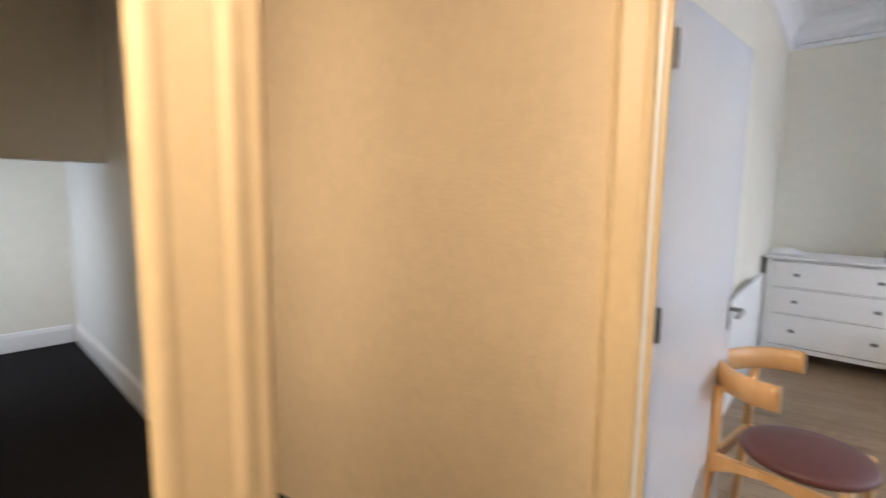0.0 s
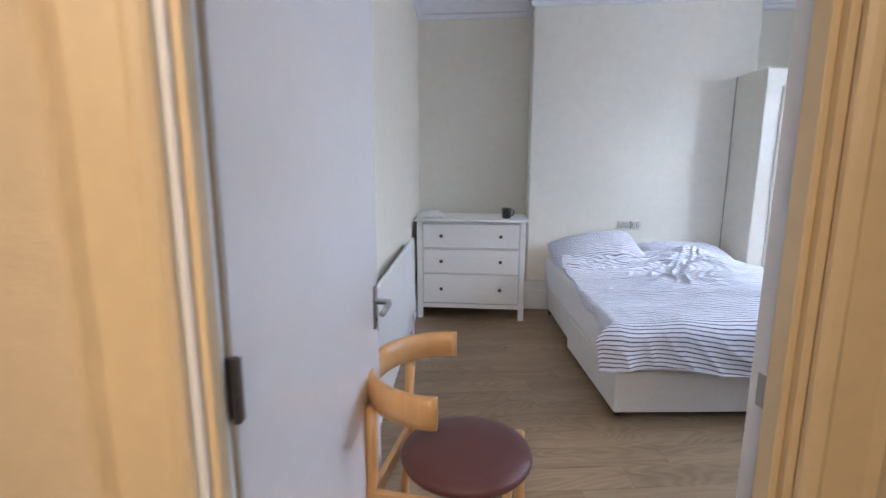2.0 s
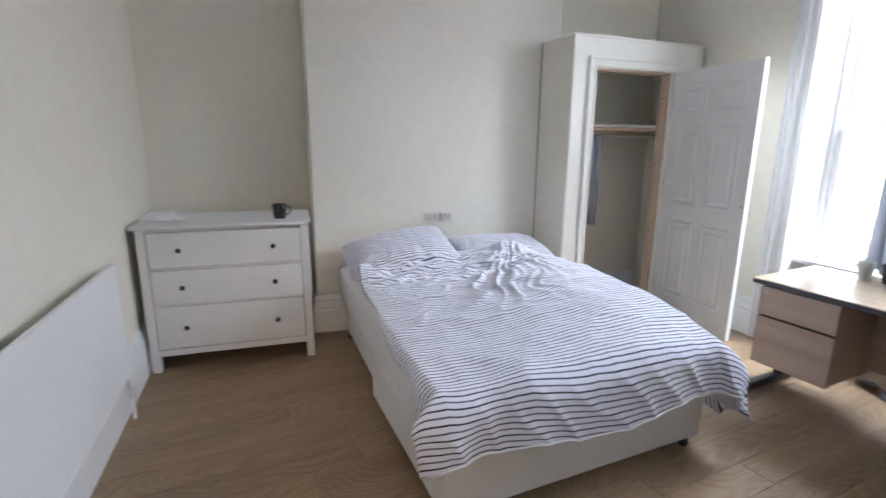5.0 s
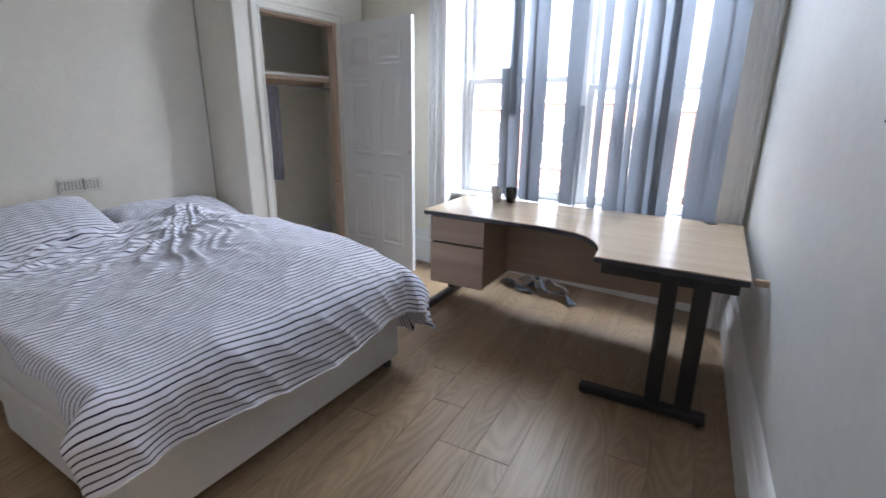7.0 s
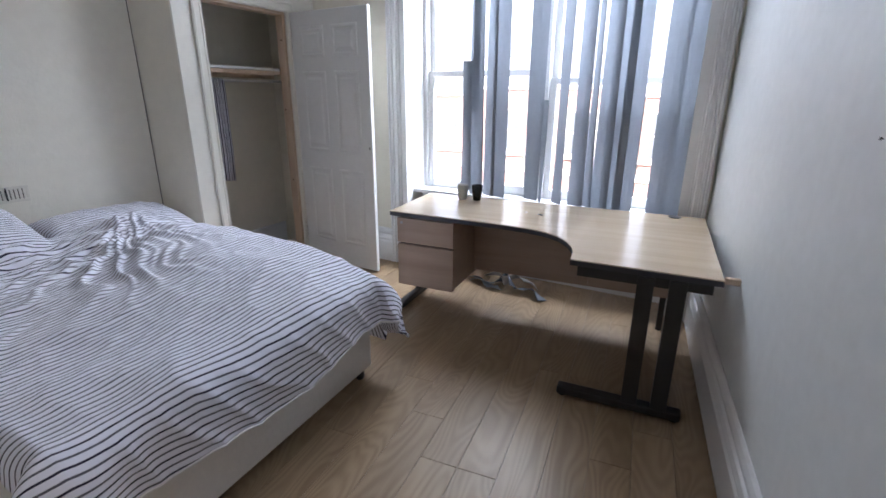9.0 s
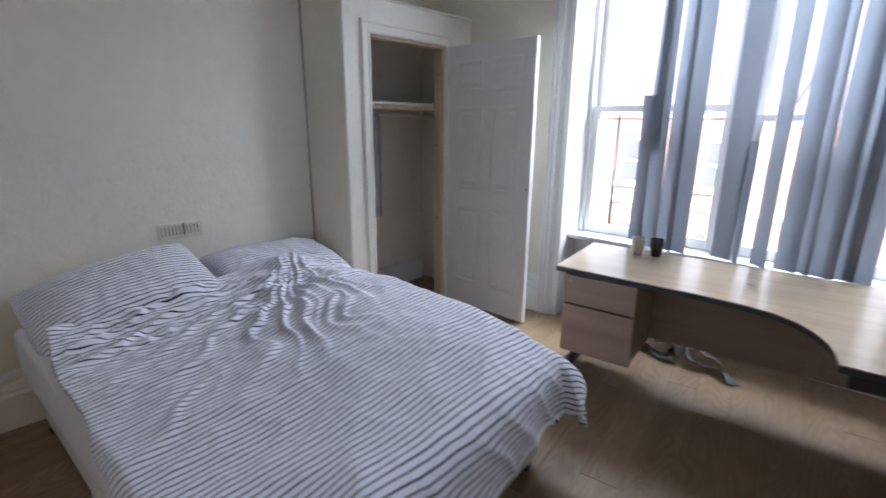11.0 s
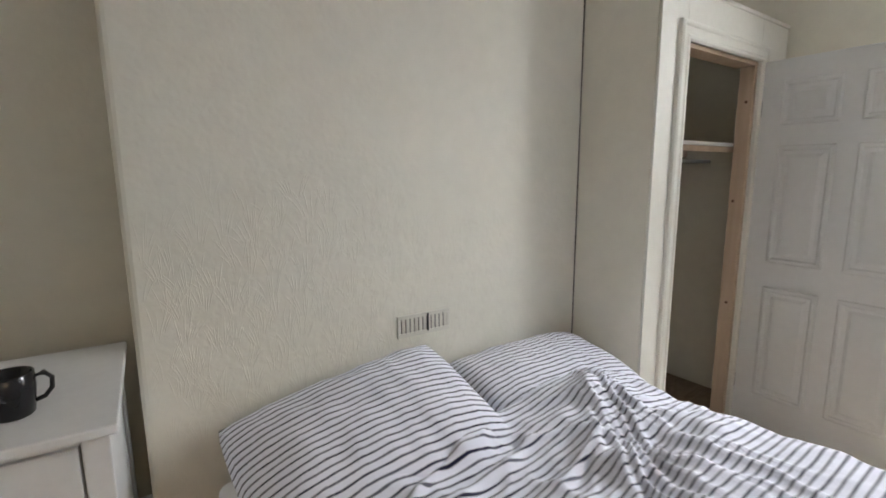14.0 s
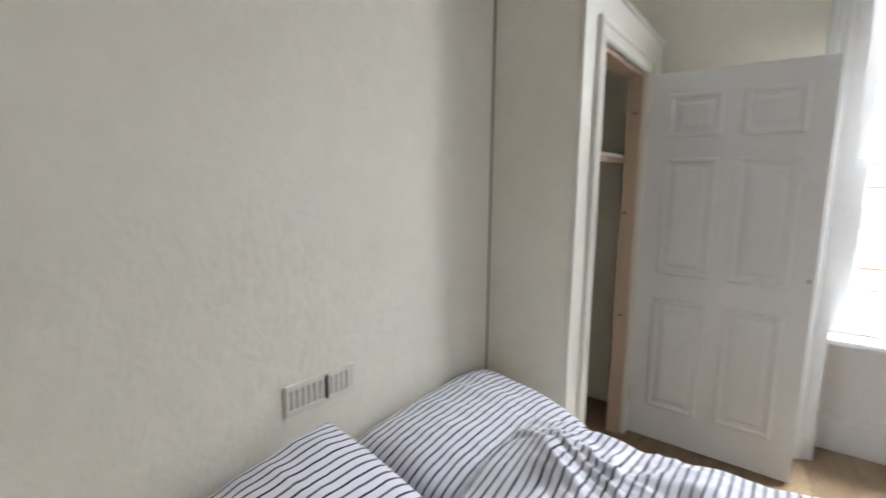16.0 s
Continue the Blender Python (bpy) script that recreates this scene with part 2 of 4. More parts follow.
BRICK = brickwork("red_brickwork")
SLATE = mat("roof_slate", (0.17, 0.17, 0.19), 0.7, var=0.2, scale=3)
STONE = mat("painted_stone", (0.62, 0.60, 0.56), 0.8)
ASPHALT = mat("asphalt", (0.05, 0.05, 0.05), 0.9, var=0.15, scale=5)
PAVING = mat("concrete_paving", (0.30, 0.29, 0.28), 0.9, var=0.1, scale=4)
BLUE = mat("blue_painted_wood", (0.05, 0.14, 0.36), 0.4)
DARKGLASS = mat("dark_window_glass", (0.12, 0.13, 0.14), 0.08)


def chip_paper(m):
    """Small worm-like relief of painted lining paper."""
    n, l = m.node_tree.nodes, m.node_tree.links
    tc, warp, wv, wp, chip, fine = (n.new("ShaderNode" + k) for k in ("TexCoord", "TexNoise", "VectorMath", "VectorMath", "TexVoronoi", "TexNoise"))
    warp.inputs["Scale"].default_value = 30.0
    wv.operation, wp.operation = "SCALE", "ADD"
    wv.inputs["Scale"].default_value = 0.03
    l.new(tc.outputs["Object"], warp.inputs["Vector"])
    l.new(warp.outputs["Color"], wv.inputs[0])
    l.new(tc.outputs["Object"], wp.inputs[0])
    l.new(wv.outputs[0], wp.inputs[1])
    chip.feature = "SMOOTH_F1"
    chip.inputs["Scale"].default_value = 48.0
    l.new(wp.outputs[0], chip.inputs["Vector"])
    fine.inputs["Scale"].default_value, fine.inputs["Detail"].default_value = 22.0, 4.0
    l.new(tc.outputs["Object"], fine.inputs["Vector"])
    add = n.new("ShaderNodeMath")
    add.operation = "ADD"
    l.new(chip.outputs["Distance"], add.inputs[0])
    l.new(fine.outputs["Fac"], add.inputs[1])
    bn = n.new("ShaderNodeBump")
    bn.inputs["Strength"].default_value, bn.inputs["Distance"].default_value = 0.13, 0.006
    l.new(add.outputs[0], bn.inputs["Height"])
    l.new(bn.outputs[0], n["Principled BSDF"].inputs["Normal"])


chip_paper(BREAST)


def glass(name):
    m = bpy.data.materials.new(name)
    m.use_nodes = True
    n, l = m.node_tree.nodes, m.node_tree.links
    tr, gl, mx, fr = (n.new("ShaderNode" + k) for k in ("BsdfTransparent", "BsdfGlossy", "MixShader", "Fresnel"))
    gl.inputs["Roughness"].default_value = 0.01
    fr.inputs["IOR"].default_value = 1.45
    l.new(fr.outputs[0], mx.inputs[0])
    l.new(tr.outputs[0], mx.inputs[1])
    l.new(gl.outputs[0], mx.inputs[2])
    l.new(mx.outputs[0], n["Material Output"].inputs["Surface"])
    return m


GLASS = glass("clear_window_glass")

# ---- mesh helpers ----
def mesh_ob(name, bm, material, parent=None, smooth=False):
    me = bpy.data.meshes.new(name)
    bmesh.ops.recalc_face_normals(bm, faces=bm.faces)
    bm.to_mesh(me)
    bm.free()
    me.materials.append(material)
    if smooth:
        for p in me.polygons:
            p.use_smooth = True
    ob = new(name, me)
    if parent:
        ob.parent = parent
    return ob


def part(name, bm, material, parent, label="", smooth=False):
    return tagged(mesh_ob(name, bm, material, parent, smooth), label)


def thing(name, label, category, m=None, group="", kind=""):
    ob = new(name)
    ob.empty_display_size = 0.1
    if m is not None:
        ob.matrix_world = m
    return tagged(ob, label, category, group, kind)


def box(x0, y0, z0, x1, y1, z1, bevel=0.0, bm=None, seg=2):
    own = bm is None
    b = bmesh.new()
    bmesh.ops.create_cube(b, size=1)
    for v in b.verts:
        v.co = Vector(((x0 + x1) / 2 + v.co.x * (x1 - x0), (y0 + y1) / 2 + v.co.y * (y1 - y0), (z0 + z1) / 2 + v.co.z * (z1 - z0)))
    if bevel:
        bmesh.ops.bevel(b, geom=b.edges[:], offset=bevel, segments=seg, affect="EDGES", profile=0.5)
    if own:
        return b
    tmp = bpy.data.meshes.new("tmp")
    b.to_mesh(tmp)
    b.free()
    bm.from_mesh(tmp)
    bpy.data.meshes.remove(tmp)
    return bm


def prism(pts, z0, z1, bevel=0.0):
    """An upright prism over a plan outline."""
    b = bmesh.new()
    f = b.faces.new([b.verts.new((x, y, z0)) for x, y in pts])
    r = bmesh.ops.extrude_face_region(b, geom=[f])
    for v in r["geom"]:
        if isinstance(v, bmesh.types.BMVert):
            v.co.z = z1
    if bevel:
        es = [e for e in b.edges if abs(e.verts[0].co.z - e.verts[1].co.z) < 1e-6]
        bmesh.ops.bevel(b, geom=es, offset=bevel, segments=2, affect="EDGES", profile=0.5)
    return b


def sweep(path, profile, up=Vector((0, 0, 1)), closed=False, cap=True):
    """Sweeps a profile (side, up) along a path in plan or space with mitred corners."""
    b = bmesh.new()
    pts = [Vector(p) for p in path]
    rings = []
    n = len(pts)
    for i, p in enumerate(pts):
        a = (p - pts[i - 1]).normalized() if i or closed else None
        c = (pts[(i + 1) % n] - p).normalized() if i < n - 1 or closed else None
        t = ((a or c) + (c or a)).normalized()
        side = t.cross(up).normalized()
        k = 1.0
        if a and c:
            k = 1 / max(0.3, (a.cross(up).normalized()).dot(side))
        upv = side.cross(t).normalized()
        rings.append([b.verts.new(p + side * (s * k) + upv * h) for s, h in profile])
    m = len(profile)
    for i in range(n if closed else n - 1):
        r0, r1 = rings[i], rings[(i + 1) % n]
        for j in range(m):
            b.faces.new((r0[j], r0[(j + 1) % m], r1[(j + 1) % m], r1[j]))
    if cap and not closed:
        b.faces.new(rings[0][::-1])
        b.faces.new(rings[-1])
    return b


def lathe(profile, seg=28):
    """Turns (radius, height) pairs round z."""
    b = bmesh.new()
    rings = []
    for r, z in profile:
        if r < 1e-5:
            rings.append([b.verts.new((0, 0, z))])
        else:
            rings.append([b.verts.new((r * math.cos(2 * math.pi * k / seg), r * math.sin(2 * math.pi * k / seg), z)) for k in range(seg)])
    for r0, r1 in zip(rings, rings[1:]):
        for k in range(seg):
            k2 = (k + 1) % seg
            if len(r0) == 1:
                b.faces.new((r0[0], r1[k], r1[k2]))
            elif len(r1) == 1:
                b.faces.new((r0[k], r0[k2], r1[0]))
            else:
                b.faces.new((r0[k], r0[k2], r1[k2], r1[k]))
    return b


def rod(path, radius, seg=10):
    prof = [(radius * math.cos(2 * math.pi * k / seg), radius * math.sin(2 * math.pi * k / seg)) for k in range(seg)]
    d = Vector(path[-1]) - Vector(path[0])
    up = Vector((0, 0, 1)) if abs(d.normalized().z) < 0.9 else Vector((1, 0, 0))
    return sweep(path, prof, up)


def moved(b, m):
    bmesh.ops.transform(b, matrix=m, verts=b.verts)
    return b

# ---- structure: bedroom and landing ----
CEIL_Z, RAIL_Z = 3.09, 2.85
S_ANG = 10.2
SM = pose(-0.085, 1.215, 0, 0, 0, S_ANG)          # frame of the door wall: x along it, y into the room
E_ANG = 2.3
EM = pose(3.925, 1.94, 0, 0, 0, E_ANG)           # frame of the window wall: y along it, x outwards


def west_x(y):
    return -0.145 - 0.0575 * y


def structure(name, bm, material, label, category="wall", m=None):
    ob = mesh_ob(name, bm, material)
    if m is not None:
        ob.matrix_world = m
    return tagged(ob, label, category, "", "structure")


# door wall, split round the doorway
DOOR_W, DOOR_H, WT = 0.832, 2.0, 0.085
b = box(-0.155, -WT, 0, -0.03, 0, CEIL_Z + 0.1)
box(-2.25, -WT, 0, -0.155, 0, CEIL_Z + 0.1, 0, b)
box(-0.03, -WT, DOOR_H + 0.03, DOOR_W + 0.03, 0, CEIL_Z + 0.1, 0, b)
box(DOOR_W + 0.03, -WT, 0, 4.3, 0, CEIL_Z + 0.1, 0, b)
structure("wall_south", b, GREYWALL, "pale grey painted plaster wall with the doorway", "wall", SM)

# landing side of the same wall: paper, its tan tint holding some of the warm light
b = box(-2.25, -WT - 0.008, 0, -0.03, -WT - 0.002, 2.95)
box(-0.03, -WT - 0.008, DOOR_H + 0.03, DOOR_W + 0.03, -WT - 0.002, 2.95, 0, b)
box(DOOR_W + 0.03, -WT - 0.008, 0, 2.2, -WT - 0.002, 2.95, 0, b)
structure("wall_hall_papered", b, PAPER, "textured wallpaper on the landing wall, tinted tan for warm light", "wall", SM)

# west wall
b = prism([(west_x(1.15), 1.15), (west_x(5.75), 5.75), (west_x(5.75) - 0.15, 5.75), (west_x(1.15) - 0.15, 1.15)], 0, CEIL_Z + 0.1)
structure("wall_west", b, CREAM, "cream painted plaster wall")

# north walls: two alcoves and the chimney breast
BX0, BX1, BY, AY, RELIEF_TOP = 0.65, 2.61, 5.25, 5.56, 1.40
structure("wall_north", box(-0.7, AY, 0, 4.2, AY + 0.15, CEIL_Z + 0.1), CREAM, "cream painted alcove wall")
b = box(BX0, BY, 0, BX1, AY - 0.002, CEIL_Z + 0.1, 0.02, None, 3)
breast = structure("chimney_breast", b, BREAST, "pale painted chimney breast with relief wallpaper")


def grass_relief(x0, x1, z0, z1):
    """Tufts of pressed grass blades standing a little proud of the wall, ragged at the top and thinning out to one side."""
    rg = random.Random(11)
    verts, faces = [], []
    zrow, row = z0, 0
    while zrow < z1:
        x = x0 + (0.05 if row % 2 else 0.0)
        while x < x1:
            tx, tz = x + rg.uniform(-0.03, 0.03), zrow + rg.uniform(-0.03, 0.03)
            fade = min(1.0, max(0.15, (x1 + 0.1 - tx) / 0.55))
            lean = rg.uniform(-0.35, 0.35)
            for k in range(rg.randint(9, 14)):
                fan = lean + rg.uniform(-0.75, 0.75)
                length = rg.uniform(0.05, 0.12)
                curl = fan * rg.uniform(0.3, 1.1)
                px, pz, a = tx + fan * 0.03, tz + rg.uniform(-0.012, 0.02), fan * 0.45
                if px + length * math.sin(a + 0.5 * curl) < x0 - 0.005 or px < x0 or pz + length * 0.75 > z1 + 0.05 * math.sin(px * 23) or px > x1 + 0.1 or rg.random() > fade + 0.25:
                    continue
                seg = 5
                for i in range(seg + 1):
                    t = i / seg
                    w = 0.0028 * math.sin(math.pi * (0.12 + 0.8 * t)) + 0.0004
                    hgt = 0.0013 * math.sin(math.pi * (0.08 + 0.84 * t)) * fade
                    cx, cz = math.cos(a), -math.sin(a)
                    verts += [(px - cx * w, BY + 0.001, pz - cz * w), (px, BY - hgt, pz), (px + cx * w, BY + 0.001, pz + cz * w)]
                    if i:
                        q = len(verts) - 6
                        faces += [(q, q + 1, q + 4, q + 3), (q + 1, q + 2, q + 5, q + 4)]
                    px += math.sin(a) * length / seg
                    pz += math.cos(a) * length / seg
                    a += curl / seg
            x += 0.085
        zrow += 0.062
        row += 1
    me = bpy.data.meshes.new("relief_blades")
    me.from_pydata(verts, [], faces)
    me.materials.append(BREAST)
    for p in me.polygons:
        p.use_smooth = True
    ob = new("relief_blades", me)
    ob.parent = breast
    tagged(ob, "pressed grass-blade relief of the painted wallpaper", "", "", "stuff")


grass_relief(BX0 + 0.025, 2.08, 0.30, RELIEF_TOP)

# window wall: wall pieces round the opening; the opening goes right through
U0, U1, SILL, HEAD = 0.155, 2.20, 0.61, 2.72
b = box(0, -0.3, 0, 0.36, U0, CEIL_Z + 0.1)
box(0, U1, 0, 0.36, 3.75, CEIL_Z + 0.1, 0, b)
box(0, U0, HEAD, 0.36, U1, CEIL_Z + 0.1, 0, b)
structure("wall_east", b, CREAM, "cream painted window wall", "wall", EM)
structure("wall_under_window", box(0.22, U0, 0, 0.36, U1, SILL), WHITE, "white painted apron wall under the window", "wall", EM)

structure("floor_base", box(-0.6, 1.3, -0.16, 4.5, 5.7, -0.012), JOINT, "dark underlay below the floor boards", "floor")
structure("ceiling", box(-0.8, 0.9, CEIL_Z, 4.5, 5.8, CEIL_Z + 0.12), CEIL, "white painted plaster ceiling", "ceiling")

# landing: floor, ceiling, far walls, pier and the passage beyond it
structure("floor_hall", box(-5.4, -1.6, -0.16, 2.0, 1.30, -0.002), CARPET, "black carpet of the landing", "floor")
structure("ceiling_hall", box(-5.4, -1.6, 2.95, 2.2, 0.95, 3.06), CEIL, "white landing ceiling", "ceiling")
structure("wall_hall_south", box(-5.4, -1.7, 0, 2.2, -1.55, 3.0), CREAM, "cream landing wall")
structure("wall_hall_east", box(1.95, -1.55, 0, 2.1, 1.55, 3.0), CREAM, "cream end wall of the landing")
# moulded door jamb standing free at the mouth of the passage
jamb_a, jamb_u = Vector((-0.29, -0.01)), Vector((0.346, 0.938))
jamb_n = Vector((0.938, -0.346))
PIER = [jamb_a + jamb_u * t + jamb_n * o for t, o in ((0.0, -0.14), (0.0, -0.014), (0.008, -0.005), (0.02, 0.0), (0.032, 0.0), (0.04, -0.002), (0.10, -0.002), (0.108, 0.0), (0.118, 0.002), (0.128, 0.0),
                                                    (0.136, -0.002), (0.150, -0.002), (0.159, -0.006), (0.159, -0.14))]
structure("wall_hall_pier", prism([tuple(p) for p in PIER], 0, 2.95), TANGLOSS, "cream glossed moulded door jamb on the landing", "door jamb")
structure("wall_passage_side", box(-5.15, 0.64, 0, -2.27, 0.78, 2.95), GREYWALL, "pale wall of the passage")
structure("wall_passage_end", box(-5.3, -1.55, 0, -5.15, 1.08, 2.95), BREAST, "bright pale end wall of the passage")
structure("wall_passage_bulkhead", box(-3.7, -1.55, 1.62, -3.55, 0.64, 2.95), GREYWALL, "bulkhead over the passage opening")
SK = [(0, 0), (0.022, 0), (0.022, 0.13), (0.012, 0.16), (0, 0.17)]
structure("baseboard_passage_side", sweep([(-2.27, 0.64, 0), (-5.15, 0.64, 0)], [(-s, h) for s, h in SK]), WHITE, "white baseboard in the passage", "baseboard")
structure("baseboard_passage_end", sweep([(-5.15, 0.60, 0), (-5.15, -1.5, 0)], [(-s, h) for s, h in SK]), WHITE, "white baseboard on the passage end wall", "baseboard")

# tall two-tier baseboards of the bedroom
SKT = [(0, 0), (0.032, 0), (0.032, 0.17), (0.026, 0.185), (0.030, 0.20), (0.024, 0.225), (0.016, 0.235), (0.018, 0.255), (0.012, 0.28), (0.004, 0.29), (0, 0.29)]


def baseboard(name, path):
    return structure(name, sweep(path, SKT), WHITE, "tall moulded white baseboard", "baseboard")


baseboard("baseboard_west", [(west_x(2.05), 2.05, 0), (west_x(AY), AY - 0.01, 0)])
baseboard("baseboard_north", [(west_x(AY) + 0.034, AY, 0), (BX0, AY, 0)])
baseboard("baseboard_breast", [(BX0, AY - 0.034, 0), (BX0, BY, 0), (2.46, BY, 0)])
b = sweep([(4.1, 0, 0), (DOOR_W + 0.12, 0, 0)], SKT)
structure("baseboard_south", b, WHITE, "tall moulded white baseboard", "baseboard", SM)
b = sweep([(0, 3.0, 0), (0, U1 + 0.125, 0)], SKT)
structure("baseboard_east", b, WHITE, "tall moulded white baseboard", "baseboard", EM)
b = sweep([(0.22, U1, 0), (0.22, U0, 0)], SKT[:4] + [(0, 0.2)])
structure("baseboard_window", b, WHITE, "white baseboard under the window", "baseboard", EM)

# picture rail and coved cornice
RAIL = [(0, -0.02), (0.018, -0.02), (0.028, 0.0), (0.03, 0.016), (0.018, 0.03), (0, 0.035)]
COVE = [(0, 0.035), (0.012, 0.035), (0.02, 0.08), (0.05, 0.15), (0.11, 0.21), (0.17, 0.235), (0.17, 0.262), (0, 0.262)]
ring = [(west_x(1.27), 1.27, RAIL_Z), (west_x(AY), AY, RAIL_Z), (BX0, AY, RAIL_Z), (BX0, BY, RAIL_Z), (BX1, BY, RAIL_Z), (BX1, AY, RAIL_Z),
        (3.78, AY, RAIL_Z), (3.925, 1.94, RAIL_Z)]
structure("picture_rail", sweep(ring, RAIL), WHITE, "white moulded picture rail", "trim")
structure("cornice", sweep(ring, COVE), CEIL, "white coved plaster cornice", "trim")
inner = [(0.10, 1.75, CEIL_Z), (-0.06, 5.22, CEIL_Z), (3.3, 5.0, CEIL_Z), (3.5, 2.25, CEIL_Z)]
structure("ceiling_moulding", sweep(inner, [(-0.02, 0), (-0.02, -0.012), (0, -0.026), (0.02, -0.012), (0.02, 0)], closed=True), CEIL, "white plaster ceiling moulding", "trim")

# door frame: linings, stops and architraves
frame_top = thing("door_frame_1", "cream glossed door frame round the bedroom doorway", "door frame", SM, kind="structure")
part("lining_left", box(-0.03, -WT - 0.004, 0, 0.0, 0.004, DOOR_H + 0.03, 0.002), WHITE, frame_top, "white painted lining")
part("lining_right", box(DOOR_W, -0.044, 0, DOOR_W + 0.03, 0.004, DOOR_H + 0.03, 0.002), WHITE, frame_top, "white painted lining")
# Landing half of the lining, tinted for the warm light that falls there
part("lining_right", box(DOOR_W, -WT - 0.004, 0, DOOR_W + 0.03, -0.0445, DOOR_H + 0.03, 0.002), TANGLOSS, frame_top)
part("lining_head", box(-0.0, -WT - 0.004, DOOR_H, DOOR_W, 0.004, DOOR_H + 0.03, 0.002), WHITE, frame_top)
part("stop_left", box(0.001, -0.078, 0, 0.014, -0.045, DOOR_H, 0.002), TANGLOSS, frame_top)
part("stop_right", box(DOOR_W - 0.014, -0.078, 0, DOOR_W - 0.001, -0.045, DOOR_H, 0.002), TANGLOSS, frame_top)
ARC = [(0.0, 0), (0.115, 0), (0.115, 0.024), (0.10, 0.03), (0.088, 0.02), (0.03, 0.014), (0.02, 0.018), (0.008, 0.014), (0.0, 0.008)]


def architrave(x0, x1, h, y, out, material, parent):
    """Three mitred lengths round an opening; out is -1 or 1 along y."""
    for nm, sgn in (("architrave_left", -1), ("architrave_right", 1)):
        bb = bmesh.new()
        lo, hi = [], []
        for s, z in ARC:
            x = (x0 - s) if sgn < 0 else (x1 + s)
            lo.append(bb.verts.new((x, y + out * z, 0)))
            hi.append(bb.verts.new((x, y + out * z, h + s)))
        m_ = len(ARC)
        for j in range(m_):
            bb.faces.new((lo[j], lo[(j + 1) % m_], hi[(j + 1) % m_], hi[j]))
        bb.faces.new(lo[::-1])
        bb.faces.new(hi)
        part(nm, bb, material, parent)
    bb = bmesh.new()
    le, ri = [], []
    for s, z in ARC:
        le.append(bb.verts.new((x0 - s, y + out * z, h + s)))
        ri.append(bb.verts.new((x1 + s, y + out * z, h + s)))
    for j in range(len(ARC)):
        bb.faces.new((le[j], le[(j + 1) % len(ARC)], ri[(j + 1) % len(ARC)], ri[j]))
    bb.faces.new(le[::-1])
    bb.faces.new(ri)
    part("architrave_head", bb, material, parent)


architrave(-0.012, DOOR_W + 0.012, DOOR_H + 0.012, -WT - 0.008, -1, TANGLOSS, frame_top)
architrave(-0.012, DOOR_W + 0.012, DOOR_H + 0.012, 0.0, 1, WHITE, frame_top)
part("strike_plate", box(DOOR_W - 0.001, -0.030, 1.03, DOOR_W + 0.001, -0.014, 1.085), STEEL, frame_top, "steel strike plate")

# the open bedroom door, hinged at the wall's room side
DM = pose(-0.081, 1.226, 0, 0, 0, 87.0)
door = thing("door_1", "flat white gloss door standing open against the wall", "door", DM, kind="structure")
part("leaf", box(0.004, 0.0, 0.012, 0.755, 0.040, DOOR_H - 0.004, 0.003), DOORW, door)
part("hinge_edge", box(0.0, 0.004, 0.012, 0.0035, 0.036, DOOR_H - 0.004), TANGLOSS, door, "glossed hinge edge tinted tan for the warm landing light")
for z in (0.22, 1.075, 1.84):
    bh = box(-0.008, -0.017, z - 0.05, 0.0, 0.022, z + 0.05, 0.001)
    bh2 = moved(lathe([(0, -0.052), (0.007, -0.052), (0.007, 0.052), (0, 0.052)], 12), pose(-0.009, -0.010, z))
    tmp = bpy.data.meshes.new("t")
    bh2.to_mesh(tmp)
    bh2.free()
    bh.from_mesh(tmp)
    part("hinge", bh, BRONZE, door, "dull metal butt hinge")


def lever_handle(parent, x, y, z, out):
    """Lever handle on a long plate; out is the side of the leaf that it stands on."""
    plate = part("handle_plate", box(x - 0.013, min(y, y + out * 0.006), z - 0.065, x + 0.013, max(y, y + out * 0.006), z + 0.065, 0.002), STEEL, parent, "brushed steel handle plate")
    lev = rod([(x, y, z + 0.02), (x, y + out * 0.045, z + 0.02), (x - 0.02, y + out * 0.052, z + 0.02), (x - 0.06, y + out * 0.053, z + 0.016), (x - 0.095, y + out * 0.053, z + 0.012)], 0.009)
    part("lever", lev, STEEL, plate, smooth=True)
    # Small black block on the plate draws the keyhole's shade
    part("keyhole", box(x - 0.003, min(y + out * 0.005, y + out * 0.0068), z - 0.045, x + 0.003, max(y + out * 0.005, y + out * 0.0068), z - 0.032), DARK, plate)


lever_handle(door, 0.715, 0.0, 0.985, -1)
lever_handle(door, 0.715, 0.040, 0.985, 1)

# ---- window in the window wall ----
window = thing("window_1", "tall white painted sash window with wide panes", "window", EM, kind="structure")
part("window_board", box(0.10, U0, SILL, 0.33, U1, SILL + 0.03, 0.006), WHITE, window, "white window board")
part("frame_left", box(0.25, U1 - 0.06, SILL + 0.03, 0.36, U1, HEAD), WHITE, window)
part("frame_right", box(0.25, U0, SILL + 0.03, 0.36, U0 + 0.06, HEAD), WHITE, window)
part("frame_head", box(0.25, U0 + 0.06, HEAD - 0.06, 0.36, U1 - 0.06, HEAD), WHITE, window)
UM = 1.18
part("mullion", box(0.24, UM - 0.06, SILL + 0.03, 0.36, UM + 0.06, HEAD - 0.06, 0.006), WHITE, window)
